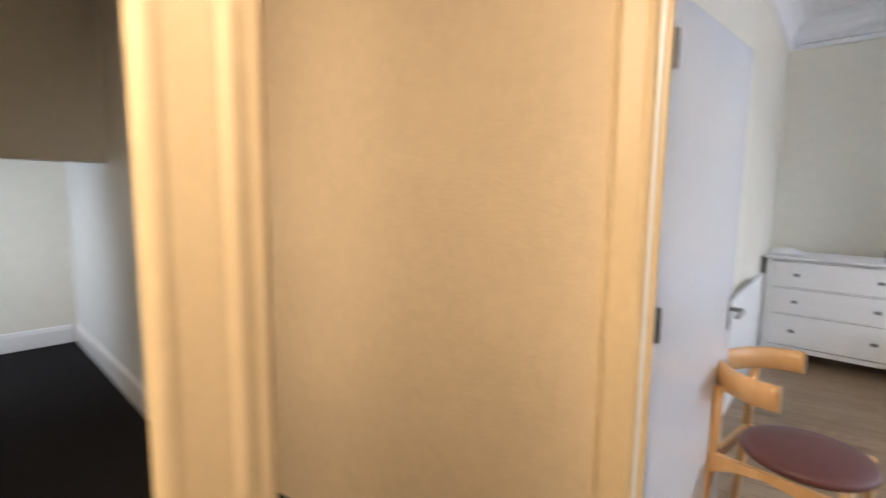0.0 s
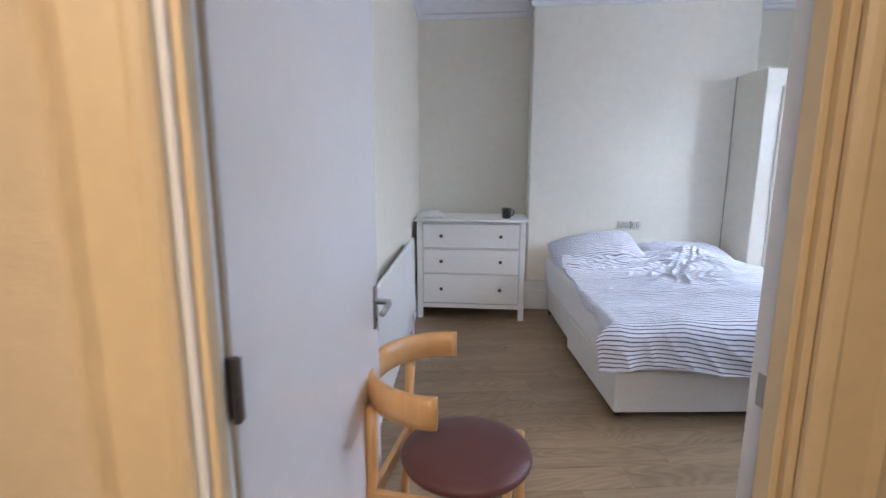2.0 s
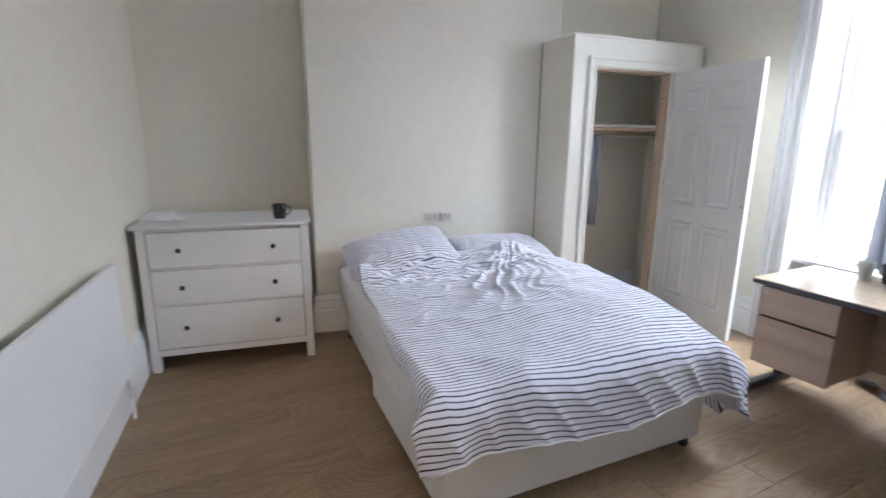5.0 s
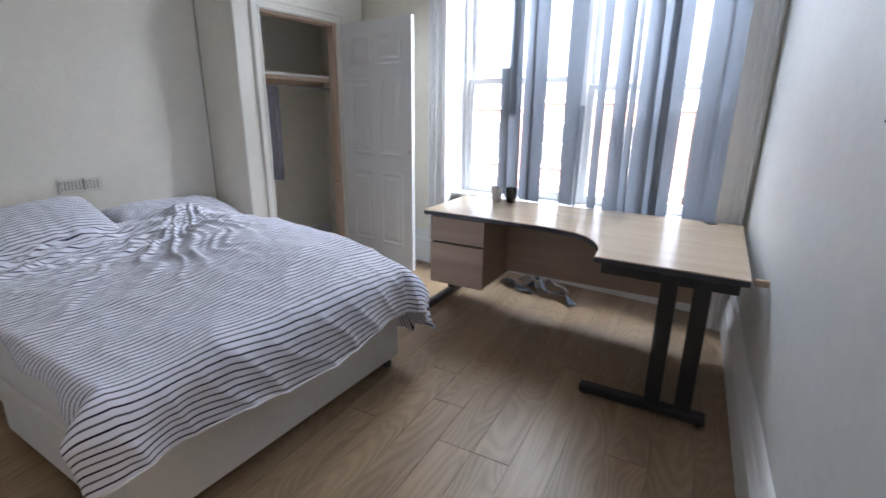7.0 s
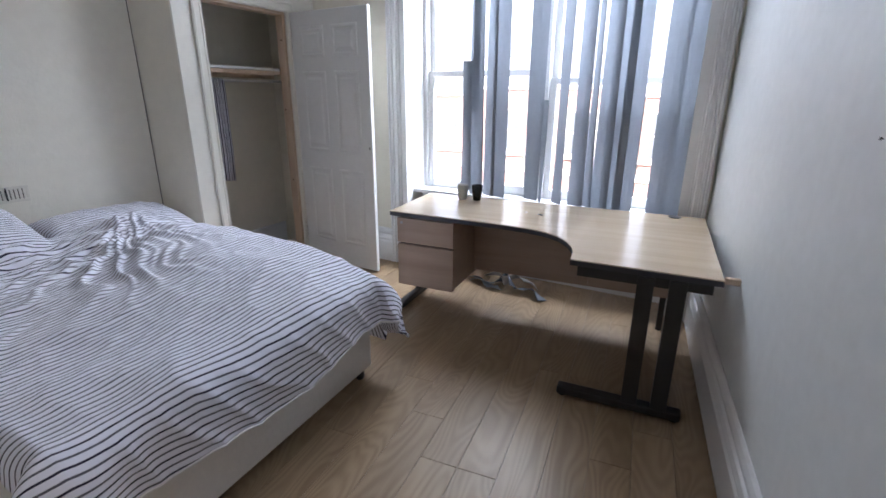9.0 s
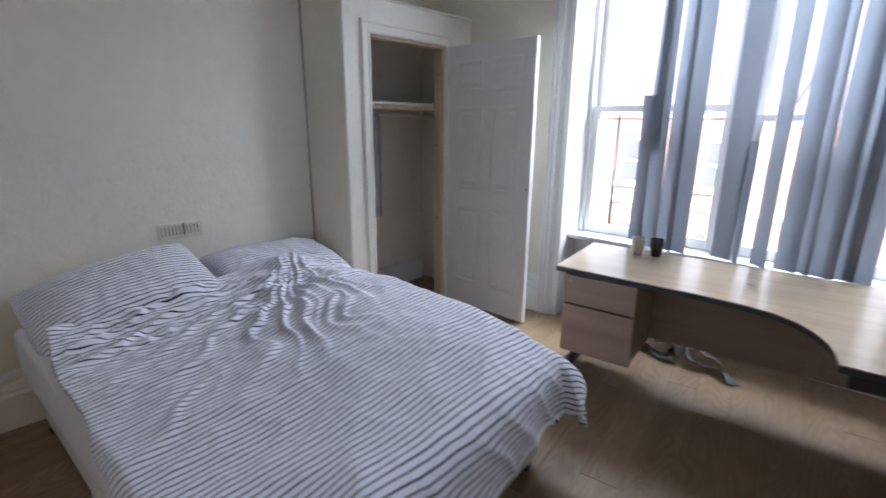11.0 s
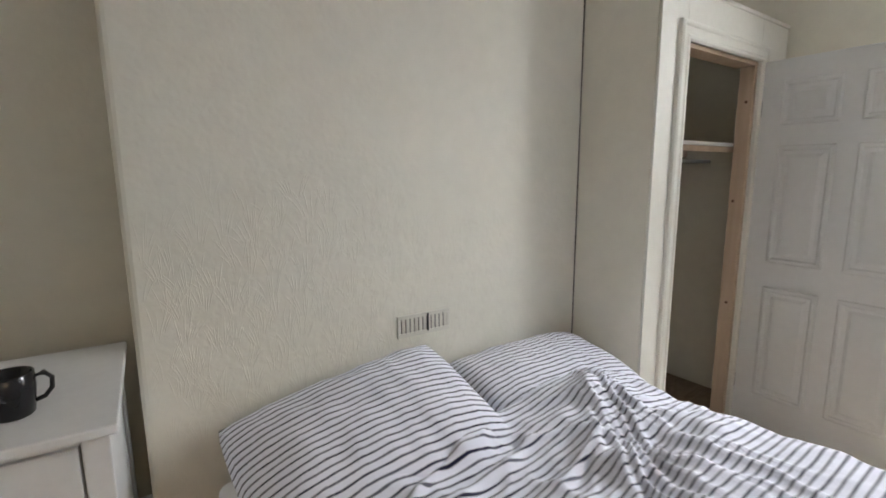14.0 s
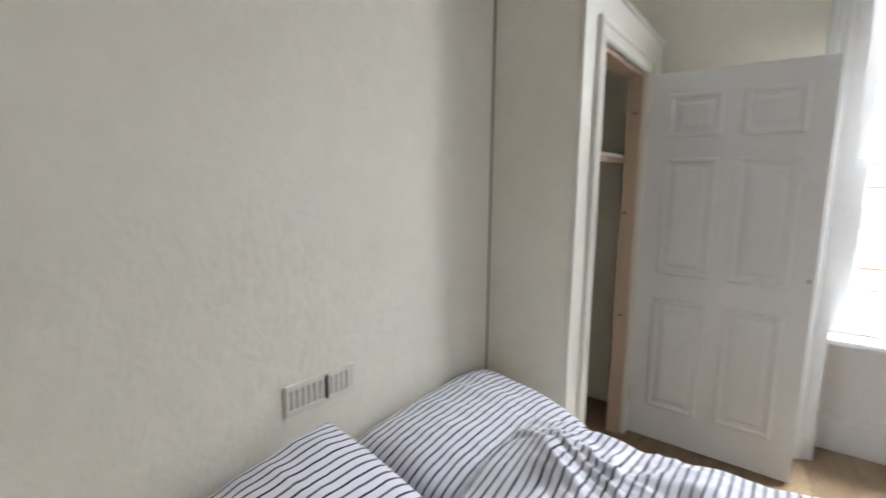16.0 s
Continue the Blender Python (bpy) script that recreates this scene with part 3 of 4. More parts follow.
for u0, u1, MEET in ((U0 + 0.06, UM - 0.06, 1.49), (UM + 0.06, U1 - 0.06, 1.55)):
    for nm, z0, z1, x0 in (("lower_sash", SILL + 0.03, MEET + 0.02, 0.275), ("upper_sash", MEET - 0.02, HEAD - 0.06, 0.317)):
        bs = box(x0, u0, z0, x0 + 0.04, u0 + 0.045, z1, 0.004)
        box(x0, u1 - 0.045, z0, x0 + 0.04, u1, z1, 0.004, bs)
        box(x0 + 0.001, u0 + 0.045, z0, x0 + 0.039, u1 - 0.045, z0 + (0.07 if nm[0] == "l" else 0.04), 0.004, bs)
        box(x0 + 0.001, u0 + 0.045, z1 - 0.04, x0 + 0.039, u1 - 0.045, z1, 0.004, bs)
        sash = part(nm, bs, WHITE, window)
        pane = part("pane", box(x0 + 0.018, u0 + 0.04, z0 + 0.03, x0 + 0.022, u1 - 0.04, z1 - 0.03), GLASS, sash)
        pane.visible_shadow = False


for nm, ua, ub in (("casing_left", U1 + 0.13, U1 - 0.03), ("casing_right", U0 - 0.145, U0 + 0.02)):
    ribs = ((0.0, -0.030), (0.05, -0.046), (0.10, -0.046), (0.13, -0.030), (0.20, -0.030), (0.23, -0.040), (0.28, -0.042), (0.31, -0.026), (0.44, -0.026), (0.47, -0.038), (0.52, -0.038),
            (0.55, -0.016), (0.62, -0.016), (0.64, 0.02), (0.72, 0.03), (0.75, 0.06), (0.82, 0.066), (0.85, 0.10), (0.92, 0.11), (0.95, 0.16), (1.0, 0.246))
    pts = [(x, ua + (ub - ua) * t) for t, x in ribs] + [(0.246, ub + (ua - ub) * 0.08)]
    wall_side = [(-0.003, ub + (ua - ub) * 0.08), (-0.003, ua)]
    part(nm, prism(pts + wall_side, 0.0, HEAD + 0.1), WHITE, window, "white moulded window casing")
part("casing_head", box(-0.04, U0 - 0.145, HEAD + 0.1, 0.0, U1 + 0.13, HEAD + 0.18, 0.006), WHITE, window)
# raised panel on the apron
for u0, u1 in ((0.32, 1.02), (1.16, 1.86)):
    bp = bmesh.new()
    for (y0, z0, y1, z1) in ((u0, 0.27, u1, 0.29), (u0, 0.52, u1, 0.54), (u0, 0.27, u0 + 0.02, 0.54), (u1 - 0.02, 0.27, u1, 0.54)):
        box(0.206, y0, z0, 0.222, y1, z1, 0.004, bp)
    part("apron_panel", bp, WHITE, window)

# ---- vertical blind: headrail and slats ----
blind = thing("vertical_blind", "blue-grey fabric vertical blind with twisted slats hanging half open", "blind", EM)
part("headrail", box(0.005, U0 + 0.0, HEAD + 0.03, 0.05, U1 - 0.03, HEAD + 0.07, 0.004), WHITE, blind)


def slat(u, ang, w=0.127, z0=0.66, x=0.0, sway=0.0, top=0.0):
    bb = bmesh.new()
    n, cols = 12, 4
    grid = []
    for i in range(n + 1):
        t = i / n
        z = z0 + ((top or HEAD + 0.03) - z0) * t
        a = radians(ang + 14 * math.sin(3.1 * t + u * 7) * (1 - t))
        row = []
        for j in range(cols + 1):
            s = (j / cols - 0.5) * w
            bow = 0.006 * (1 - (2 * j / cols - 1) ** 2)
            row.append(bb.verts.new((0.03 + x + s * math.sin(a) + bow * math.cos(a), u + s * math.cos(a) + sway * (1 - t), z)))
        grid.append(row)
    for i in range(n):
        for j in range(cols):
            bb.faces.new((grid[i][j], grid[i][j + 1], grid[i + 1][j + 1], grid[i + 1][j]))
    r = bmesh.ops.extrude_face_region(bb, geom=bb.faces[:])
    for v in r["geom"]:
        if isinstance(v, bmesh.types.BMVert):
            v.co.x += 0.0008
    part("slat", bb, SLAT, blind)


for u, ang, x, w, low, top in ((1.645, 12, -0.03, 0.089, 0.70, 1.62), (1.575, 26, 0.0, 0.127, 0.66, 0), (1.475, 38, 0.012, 0.127, 0.66, 0), (1.395, 18, 0.0, 0.127, 0.66, 0), (1.61, 20, 0.03, 0.10, 1.30, 0),
                               (1.135, 10, 0.0, 0.127, 0.67, 0), (1.055, 48, -0.03, 0.089, 0.66, 1.36), (0.945, 38, 0.0, 0.127, 0.66, 0),
                               (0.815, 22, 0.0, 0.115, 0.66, 0), (0.745, 58, 0.012, 0.127, 0.66, 0), (0.655, 30, -0.005, 0.127, 0.66, 0), (0.575, 24, 0.008, 0.127, 0.66, 0), (0.505, 16, 0.0, 0.127, 0.66, 0),
                               (0.30, 12, 0.0, 0.127, 0.665, 0), (0.20, 18, 0.01, 0.127, 0.66, 0)):
    slat(u, ang, w, low, x, top=top)

# ---- built-in wardrobe ----
WX0, WX1, WY, WTOP = 2.535, 3.76, 4.945, 2.192
OX0, OX1, OTOP = 2.738, 3.465, 1.988
WR = pose(2.74, WY, 0, 0, 0, 3.6) @ pose(-2.74, -WY, 0)     # the front stands slightly askew to the chimney breast
ward = thing("built_in_wardrobe", "white painted built-in wardrobe in the alcove, door open", "wardrobe", WR)
part("side_panel", prism([(WX0, WY + 0.002), (WX0 + 0.02, WY + 0.002), (2.50, BY + 0.05), (2.468, BY + 0.05)], 0, WTOP), CREAM, ward, "cream side panel")
# A solid dark strip draws the shaded crack beside the panel
part("joint_shade", box(2.4660, BY + 0.0125, 0.29, 2.4690, BY + 0.0185, WTOP - 0.002), VENTDARK, ward, "thin dark strip for the shade in the side panel's joint")
part("front_left", box(WX0, WY - 0.012, 0, OX0 - 0.002, WY, WTOP, 0.003), WARDW, ward)
part("front_right", box(OX1 + 0.002, WY - 0.012, 0, WX1 + 0.02, WY, WTOP, 0.003), WARDW, ward)
part("front_head", box(OX0 - 0.002, WY - 0.0115, OTOP, OX1 + 0.002, WY - 0.0005, WTOP, 0.002), WARDW, ward)
part("top_board", box(WX0 - 0.012, WY - 0.02, WTOP, WX1 + 0.02, AY - 0.075, WTOP + 0.018, 0.003), WARDW, ward)
TR = [(0.0, 0.0), (0.078, 0.0), (0.078, 0.016), (0.068, 0.022), (0.060, 0.020), (0.054, 0.013), (0.026, 0.011), (0.018, 0.016), (0.008, 0.016), (0.0, 0.008)]
for nm, sx, x in (("trim_left", -1, OX0 + 0.004), ("trim_right", 1, OX1 - 0.004)):
    bb = bmesh.new()
    lo = [bb.verts.new((x + sx * s, WY - 0.0125 - z, 0)) for s, z in TR]
    hi = [bb.verts.new((x + sx * s, WY - 0.0125 - z, OTOP - 0.004 + s)) for s, z in TR]
    for j in range(len(TR)):
        k = (j + 1) % len(TR)
        bb.faces.new((lo[j], lo[k], hi[k], hi[j]))
    bb.faces.new(lo)
    bb.faces.new(hi)
    part(nm, bb, WARDW, ward)
bb = bmesh.new()
le = [bb.verts.new((OX0 + 0.004 - s, WY - 0.0125 - z, OTOP - 0.004 + s)) for s, z in TR]
ri = [bb.verts.new((OX1 - 0.004 + s, WY - 0.0125 - z, OTOP - 0.004 + s)) for s, z in TR]
for j in range(len(TR)):
    k = (j + 1) % len(TR)
    bb.faces.new((le[j], le[k], ri[k], ri[j]))
bb.faces.new(le)
bb.faces.new(ri)
part("trim_head", bb, WARDW, ward)
part("post_right", box(OX1 - 0.022, WY + 0.001, 0, OX1 + 0.02, WY + 0.072, OTOP, 0.002), PINE, ward, "bare pine door post")
part("post_left", box(OX0 - 0.03, WY + 0.001, 0, OX0 + 0.004, WY + 0.095, OTOP, 0.002), PINE, ward, "bare pine door post")
part("post_head", box(OX0 + 0.004, WY + 0.001, OTOP - 0.02, OX1 - 0.022, WY + 0.095, OTOP, 0.002), PINE, ward)
for z, dy in ((1.79, 0.03), (1.27, 0.05), (0.7, 0.035)):
    part("knot", moved(lathe([(0, 0), (0.009, 0), (0.006, 0.0015), (0, 0.0015)], 12), pose(OX1 - 0.0215, WY + dy, z, 0, -90, 0)), mat("pine_knot", (0.16, 0.08, 0.045), 0.6), ward)
part("shelf", box(WX0 + 0.03, WY + 0.10, 1.565, WX1, AY - 0.09, 1.583, 0.002), SATIN, ward, "white shelf")
part("shelf_batten", box(WX0 + 0.03, AY - 0.13, 1.52, WX1, AY - 0.09, 1.563), PINE, ward)
part("shelf_front_batten", box(WX0 + 0.06, WY + 0.104, 1.535, WX1, WY + 0.124, 1.563), PINE, ward, "bare pine shelf edge")
part("inner_skirting", box(WX0 + 0.03, AY - 0.10, 0.001, WX1, AY - 0.08, 0.20, 0.004), WHITE, ward, "white skirting inside the wardrobe")
part("hanging_rod", rod([(WX0 + 0.03, 5.28, 1.49), (3.74, 5.28, 1.49)], 0.011), SATIN, ward, "white hanging rod", True)

# six-panel wardrobe door, open at a right angle
WDM = WR.inverted() @ pose(3.497, 4.968, 0, 0, 0, -89.4)
wdoor = part("door", box(0.0, 0.0, 0.012, 0.772, 0.032, 1.985, 0.003), SATIN, ward, "white moulded six-panel door")
wdoor.matrix_local = WDM


def raised_panel(x0, x1, z0, z1, y, out):
    """A moulded panel: sunk channel and a raised field, standing on the leaf's face."""
    bb = bmesh.new()
    rings = []
    for inset, d in ((0, 0.0005), (0.008, 0.007), (0.02, 0.0075), (0.03, 0.001), (0.045, 0.0015), (0.062, 0.008)):
        yy = y + out * d
        rings.append([bb.verts.new(c) for c in ((x0 + inset, yy, z0 + inset), (x1 - inset, yy, z0 + inset), (x1 - inset, yy, z1 - inset), (x0 + inset, yy, z1 - inset))])
    for a, c in zip(rings, rings[1:]):
        for k in range(4):
            bb.faces.new((a[k], a[(k + 1) % 4], c[(k + 1) % 4], c[k]))
    bb.faces.new(rings[-1])
    p = part("panel", bb, SATIN, wdoor)
    return p


for x0, x1 in ((0.095, 0.345), (0.425, 0.675)):
    for z0, z1 in ((0.20, 0.82), (0.95, 1.56), (1.66, 1.88)):
        raised_panel(x0, x1, z0, z1, 0.0, -1)
        raised_panel(x0, x1, z0, z1, 0.032, 1)
for z in (0.25, 1.75):
    part("hinge", box(-0.003, 0.0, z - 0.04, 0.006, 0.034, z + 0.04, 0.001), STEEL, wdoor)

part("latch", box(0.744, -0.004, 0.99, 0.752, 0.0, 1.01, 0.001), BRONZE, wdoor, "small dull metal latch")
towel = thing("striped_towel", "navy and white striped towel hung over the wardrobe rod", "towel")
bb = bmesh.new()
uvl = bb.loops.layers.uv.new("UVMap")
rows = []
path = [(5.265, 0.74), (5.262, 0.95), (5.266, 1.2), (5.264, 1.40), (5.266, 1.48), (5.28, 1.504), (5.294, 1.48), (5.30, 1.3), (5.298, 1.0)]
for i, (y, z) in enumerate(path):
    row = []
    for j in range(11):
        t = j / 10
        row.append((bb.verts.new((2.935 + 0.13 * t + 0.004 * math.sin(i), y + 0.012 * math.sin(t * 9 + i * 0.35) * (0 if i == 5 else 1), z - (0.02 * t if i == 0 else 0))), (i * 0.2, t * 0.34)))
    rows.append(row)
for r0, r1 in zip(rows, rows[1:]):
    for j in range(10):
        f = bb.faces.new((r0[j][0], r0[j + 1][0], r1[j + 1][0], r1[j][0]))
        for lp, uvc in zip(f.loops, (r0[j][1], r0[j + 1][1], r1[j + 1][1], r1[j][1])):
            lp[uvl].uv = uvc
cloth = part("cloth", bb, TOWEL, towel, "", True)
sol = cloth.modifiers.new("thick", "SOLIDIFY")
sol.thickness = 0.004

# ---- chest of drawers ----
chest = thing("chest_of_drawers", "white wooden chest of three drawers with dark knobs", "chest of drawers", pose(-0.375, 4.822, 0))
CW, CD, CH = 0.982, 0.55, 0.932
part("top", box(-0.025, -0.02, CH - 0.022, CW + 0.018, CD + 0.01, CH, 0.004), CHESTW, chest)
for x in (0.0, CW - 0.05):
    for y in (0.0, CD - 0.05):
        part("leg", box(x, y, 0, x + 0.05, y + 0.05, CH - 0.022, 0.003), CHESTW, chest)
for x in (0.008, CW - 0.028):
    part("side_panel", box(x, 0.05, 0.10, x + 0.02, CD - 0.05, CH - 0.022), CHESTW, chest)
part("back_panel", box(0.05, CD - 0.02, 0.10, CW - 0.05, CD - 0.01, CH - 0.022), CHESTW, chest)
part("bottom_rail", box(0.05, 0.004, 0.105, CW - 0.05, 0.024, 0.145, 0.002), CHESTW, chest)
part("carcass", box(0.052, 0.03, 0.15, CW - 0.052, CD - 0.022, CH - 0.03), mat("chest_inside", (0.35, 0.35, 0.35), 0.8), chest)
for z0, z1 in ((0.152, 0.425), (0.44, 0.655), (0.672, 0.89)):
    part("rail", box(0.05, 0.006, z1 + 0.004, CW - 0.05, 0.03, z1 + 0.013), CHESTW, chest)
    dr = part("drawer", box(0.055, 0.002, z0, CW - 0.055, 0.03, z1, 0.003), CHESTW, chest)
    for x in (0.223, 0.76):
        kb = moved(lathe([(0, 0.0), (0.008, 0), (0.006, 0.012), (0.014, 0.018), (0.016, 0.024), (0.012, 0.030), (0, 0.031)], 16), pose(x, 0.002, (z0 + z1) / 2, 90, 0, 0))
        part("knob", kb, DARKKNOB, dr, "dark metal knob", True)


def mug(name, label, material, m, h=0.095, r=0.04, handle=True, taper=0.85):
    t = thing(name, label, "mug", m)
    part("body", lathe([(0, 0.0), (r * taper - 0.004, 0), (r * taper, 0.004), (r, h * 0.6), (r, h - 0.002), (r - 0.002, h), (r - 0.004, h - 0.002), (r * taper - 0.004, 0.008), (0, 0.008)], 32), material, t, "", True)
    if handle:
        part("handle", rod([(r - 0.003, 0, h * 0.80), (r + 0.016, 0, h * 0.82), (r + 0.028, 0, h * 0.66), (r + 0.026, 0, h * 0.42), (r + 0.012, 0, h * 0.25), (r - 0.005, 0, h * 0.22)], 0.005, 10), material, t, "", True)
    return t


mug("mug", "black ceramic mug on the chest of drawers", BLACKMUG, pose(0.434, 4.965, CH, 0, 0, 20), 0.095, 0.044)

tissue = thing("crumpled_tissue", "crumpled white tissue lying on the chest of drawers", "tissue", pose(-0.27, 5.05, CH))
bb = bmesh.new()
bmesh.ops.create_grid(bb, x_segments=24, y_segments=12, size=1)
for v in bb.verts:
    x, y = v.co.x, v.co.y
    hgt = 0.030 * (1 - min(1, x * x * 0.9)) * (1 - min(1, y * y)) * (0.5 + abs(noise.noise(Vector((x * 3, y * 3, 0.3))))) + 0.012 * abs(noise.noise(Vector((x * 7, y * 7, 2))))
    v.co = Vector((x * 0.13, y * 0.06 + 0.03 * x * x, 0.003 + hgt * 2.0))
tp = part("sheet", bb, TISSUE, tissue, "", True)

# ---- radiator cover panel on the west wall ----
rad = thing("panel_radiator", "long flat white panel radiator under the picture wall", "radiator")
rp = [(west_x(y) + o, y) for y, o in ((2.35, 0.062), (4.26, 0.062), (4.26, 0.085), (2.35, 0.085))]
part("front_panel", prism(rp, 0.27, 0.845, 0.006), WHITE, rad)
# The grey of the rear panel puts the shade behind the radiator into colour
part("back_panel", prism([(west_x(y) + o, y) for y, o in ((2.37, 0.002), (4.24, 0.002), (4.24, 0.012), (2.37, 0.012))], 0.31, 0.775), RADBACK, rad, "rear panel coloured grey for the shade in the gap")
for y in (2.6, 3.3, 4.0):
    part("bracket", box(west_x(y), y - 0.015, 0.35, west_x(y) + 0.063, y + 0.015, 0.38), WHITE, rad)
part("valve", moved(lathe([(0, 0), (0.012, 0), (0.012, 0.05), (0.018, 0.055), (0.018, 0.10), (0, 0.105)], 16), pose(west_x(4.30) + 0.065, 4.30, 0.12)), WHITE, rad, "white radiator valve", True)
part("pipe", rod([(west_x(4.30) + 0.065, 4.30, 0.0), (west_x(4.30) + 0.065, 4.30, 0.14)], 0.008), WHITE, rad)

# ---- bed ----
BM = pose(0.985, 3.130, 0, 0, 0, 5.0)
BW, BL, MZ0, MZ1 = 1.36, 1.98, 0.285, 0.545
bed = thing("double_bed", "white fabric divan double bed with a deep mattress", "bed", BM)
for y0, y1 in ((0.0, BL / 2 - 0.002), (BL / 2 + 0.002, BL)):
    # the two halves of the base are pushed together slightly askew
    askew = pose(0.02, 0.0, 0, 0, 0, 1.6) if y0 == 0 else pose(0.03, 0.012, 0, 0, 0, -0.4)
    part("divan_base", moved(box(0.0, y0, 0.042, BW, y1, MZ0, 0.014, None, 3), askew), DIVAN, bed)
part("mattress", box(0.0, 0.0, MZ0 + 0.002, BW, BL, MZ1, 0.035, None, 4), SHEET, bed, "white sheeted mattress", True)
for x in (0.06, BW - 0.06):
    for y in (0.06, BL / 2 - 0.06, BL / 2 + 0.06, BL - 0.06):
        c = part("castor", moved(lathe([(0, 0), (0.018, 0), (0.024, 0.012), (0.024, 0.03), (0.012, 0.04), (0.012, 0.056), (0, 0.056)], 14), pose(x, y, 0)), STEELBLACK, bed, "black castor")


def fbm(x, y, z=0.0):
    return noise.noise(Vector((x, y, z))) + 0.5 * noise.noise(Vector((2 * x, 2 * y, z + 3))) + 0.25 * noise.noise(Vector((4 * x, 4 * y, z + 7)))


def ridge(v):
    return (1 - abs(v)) ** 2


# long folds that fan out from the heap, as (x0, y0, x1, y1, height, half width) on the mattress
FOLDS = [(1.10, 1.42, 0.76, 0.36, 0.020, 0.020), (1.04, 1.40, 0.60, 0.36, 0.026, 0.024), (0.99, 1.36, 0.49, 0.46, 0.018, 0.018),
         (0.93, 1.34, 0.34, 0.58, 0.024, 0.026), (1.17, 1.40, 0.98, 0.62, 0.018, 0.018), (0.84, 1.33, 0.26, 0.86, 0.018, 0.020),
         (0.74, 1.30, 0.16, 1.06, 0.022, 0.022), (0.62, 1.40, 0.02, 1.20, 0.026, 0.022), (0.50, 1.48, -0.02, 1.34, 0.024, 0.020),
         (1.07, 1.36, 0.84, 0.80, 0.018, 0.012), (0.95, 1.32, 0.66, 0.76, 0.018, 0.012), (0.30, 0.72, 0.02, 0.50, 0.014, 0.026),
         (1.14, 1.46, 1.24, 0.98, 0.016, 0.018), (0.86, 0.40, 1.18, 0.22, 0.010, 0.03), (0.88, 1.20, 0.62, 0.98, 0.016, 0.012),
         (1.02, 1.20, 0.92, 0.50, 0.014, 0.012), (0.56, 1.26, 0.20, 1.24, 0.016, 0.012), (0.70, 1.16, 0.36, 1.02, 0.014, 0.012),
         (0.40, 1.40, 0.04, 1.42, 0.016, 0.012), (0.60, 0.66, 0.80, 0.50, 0.012, 0.014), (0.44, 0.52, 0.72, 0.54, 0.012, 0.016),
         (1.10, 1.22, 1.16, 0.70, 0.010, 0.014), (0.20, 0.98, 0.46, 0.80, 0.012, 0.016), (0.78, 1.42, 0.92, 1.24, 0.020, 0.014)]


def duvet_height(x, y):
    """Loft, long soft folds and the crumpled heap by the pillow, over the mattress."""
    h = 0.028 + 0.018 * math.sin(math.pi * min(1, max(0, x / BW))) + 0.014 * fbm(x * 2.2, y * 2.0, 1)
    h += 0.125 / (1 + math.exp(-(x - 0.82) * 6)) / (1 + math.exp(-(y - 0.10) * 9))
    cx, cy = x - 1.02, y - 1.46
    d = math.hypot(cx, cy)
    h += 0.048 * math.exp(-(d / 0.17) ** 2) * (0.75 + 0.6 * noise.noise(Vector((x * 9, y * 9, 5))))
    wx = x + 0.12 * noise.noise(Vector((x * 3.4, y * 3.4, 9))) + 0.035 * noise.noise(Vector((x * 7.5, y * 7.5, 39))) + 0.015 * noise.noise(Vector((x * 9, y * 9, 19)))
    wy = y + 0.04 * noise.noise(Vector((x * 3.4, y * 3.4, 29)))
    for x0, y0, x1, y1, amp, half in FOLDS:
        lx, ly = x1 - x0, y1 - y0
        ln = math.hypot(lx, ly)
        s = ((wx - x0) * lx + (wy - y0) * ly) / ln / ln
        if -0.25 < s < 1.15:
            e = ((wx - x0) * ly - (wy - y0) * lx) / ln
            w = half * (0.8 + 0.9 * max(0.0, s))
            # one flank of a fold is steeper than the other
            e = e / w if e > 0 else e / (w * 0.55)
            h += (0.25 + 0.6 * min(1.0, max(0.0, (y - 0.35) / 0.5))) * amp * (0.8 + 0.6 * noise.noise(Vector((x * 5 + x0 * 9, y * 5, 47)))) * math.exp(-e * e) * math.exp(-((s - 0.36) / 0.60) ** 4)
    # bunched cloth pushed up against the pillow
    h += 0.075 * math.exp(-((y - 1.56) / 0.14) ** 2) / (1 + math.exp((x - 0.80) * 14)) * (0.7 + 0.7 * noise.noise(Vector((x * 6, y * 12, 33))))
    h += 0.010 * ridge(noise.noise(Vector((x * 11 + 2 * y, y * 13 - x, 23))) * 1.6) * math.exp(-((y - 1.3) / 0.35) ** 2)
    # low waves over the rest
    h += 0.008 * ridge(noise.noise(Vector((x * 2.6 + 0.8 * y, y * 4.2 - 0.5 * x, 13))) * 2.0)
    h += 0.004 * ridge(noise.noise(Vector((x * 7 + y, y * 9 - x, 17))) * 2.0)
    h += 0.05 * noise.noise(Vector((x * 6.5, y * 6.5, 61))) * math.exp(-((x - 0.95) / 0.30) ** 2 - ((y - 1.25) / 0.35) ** 2)
    return max(0.012, h)


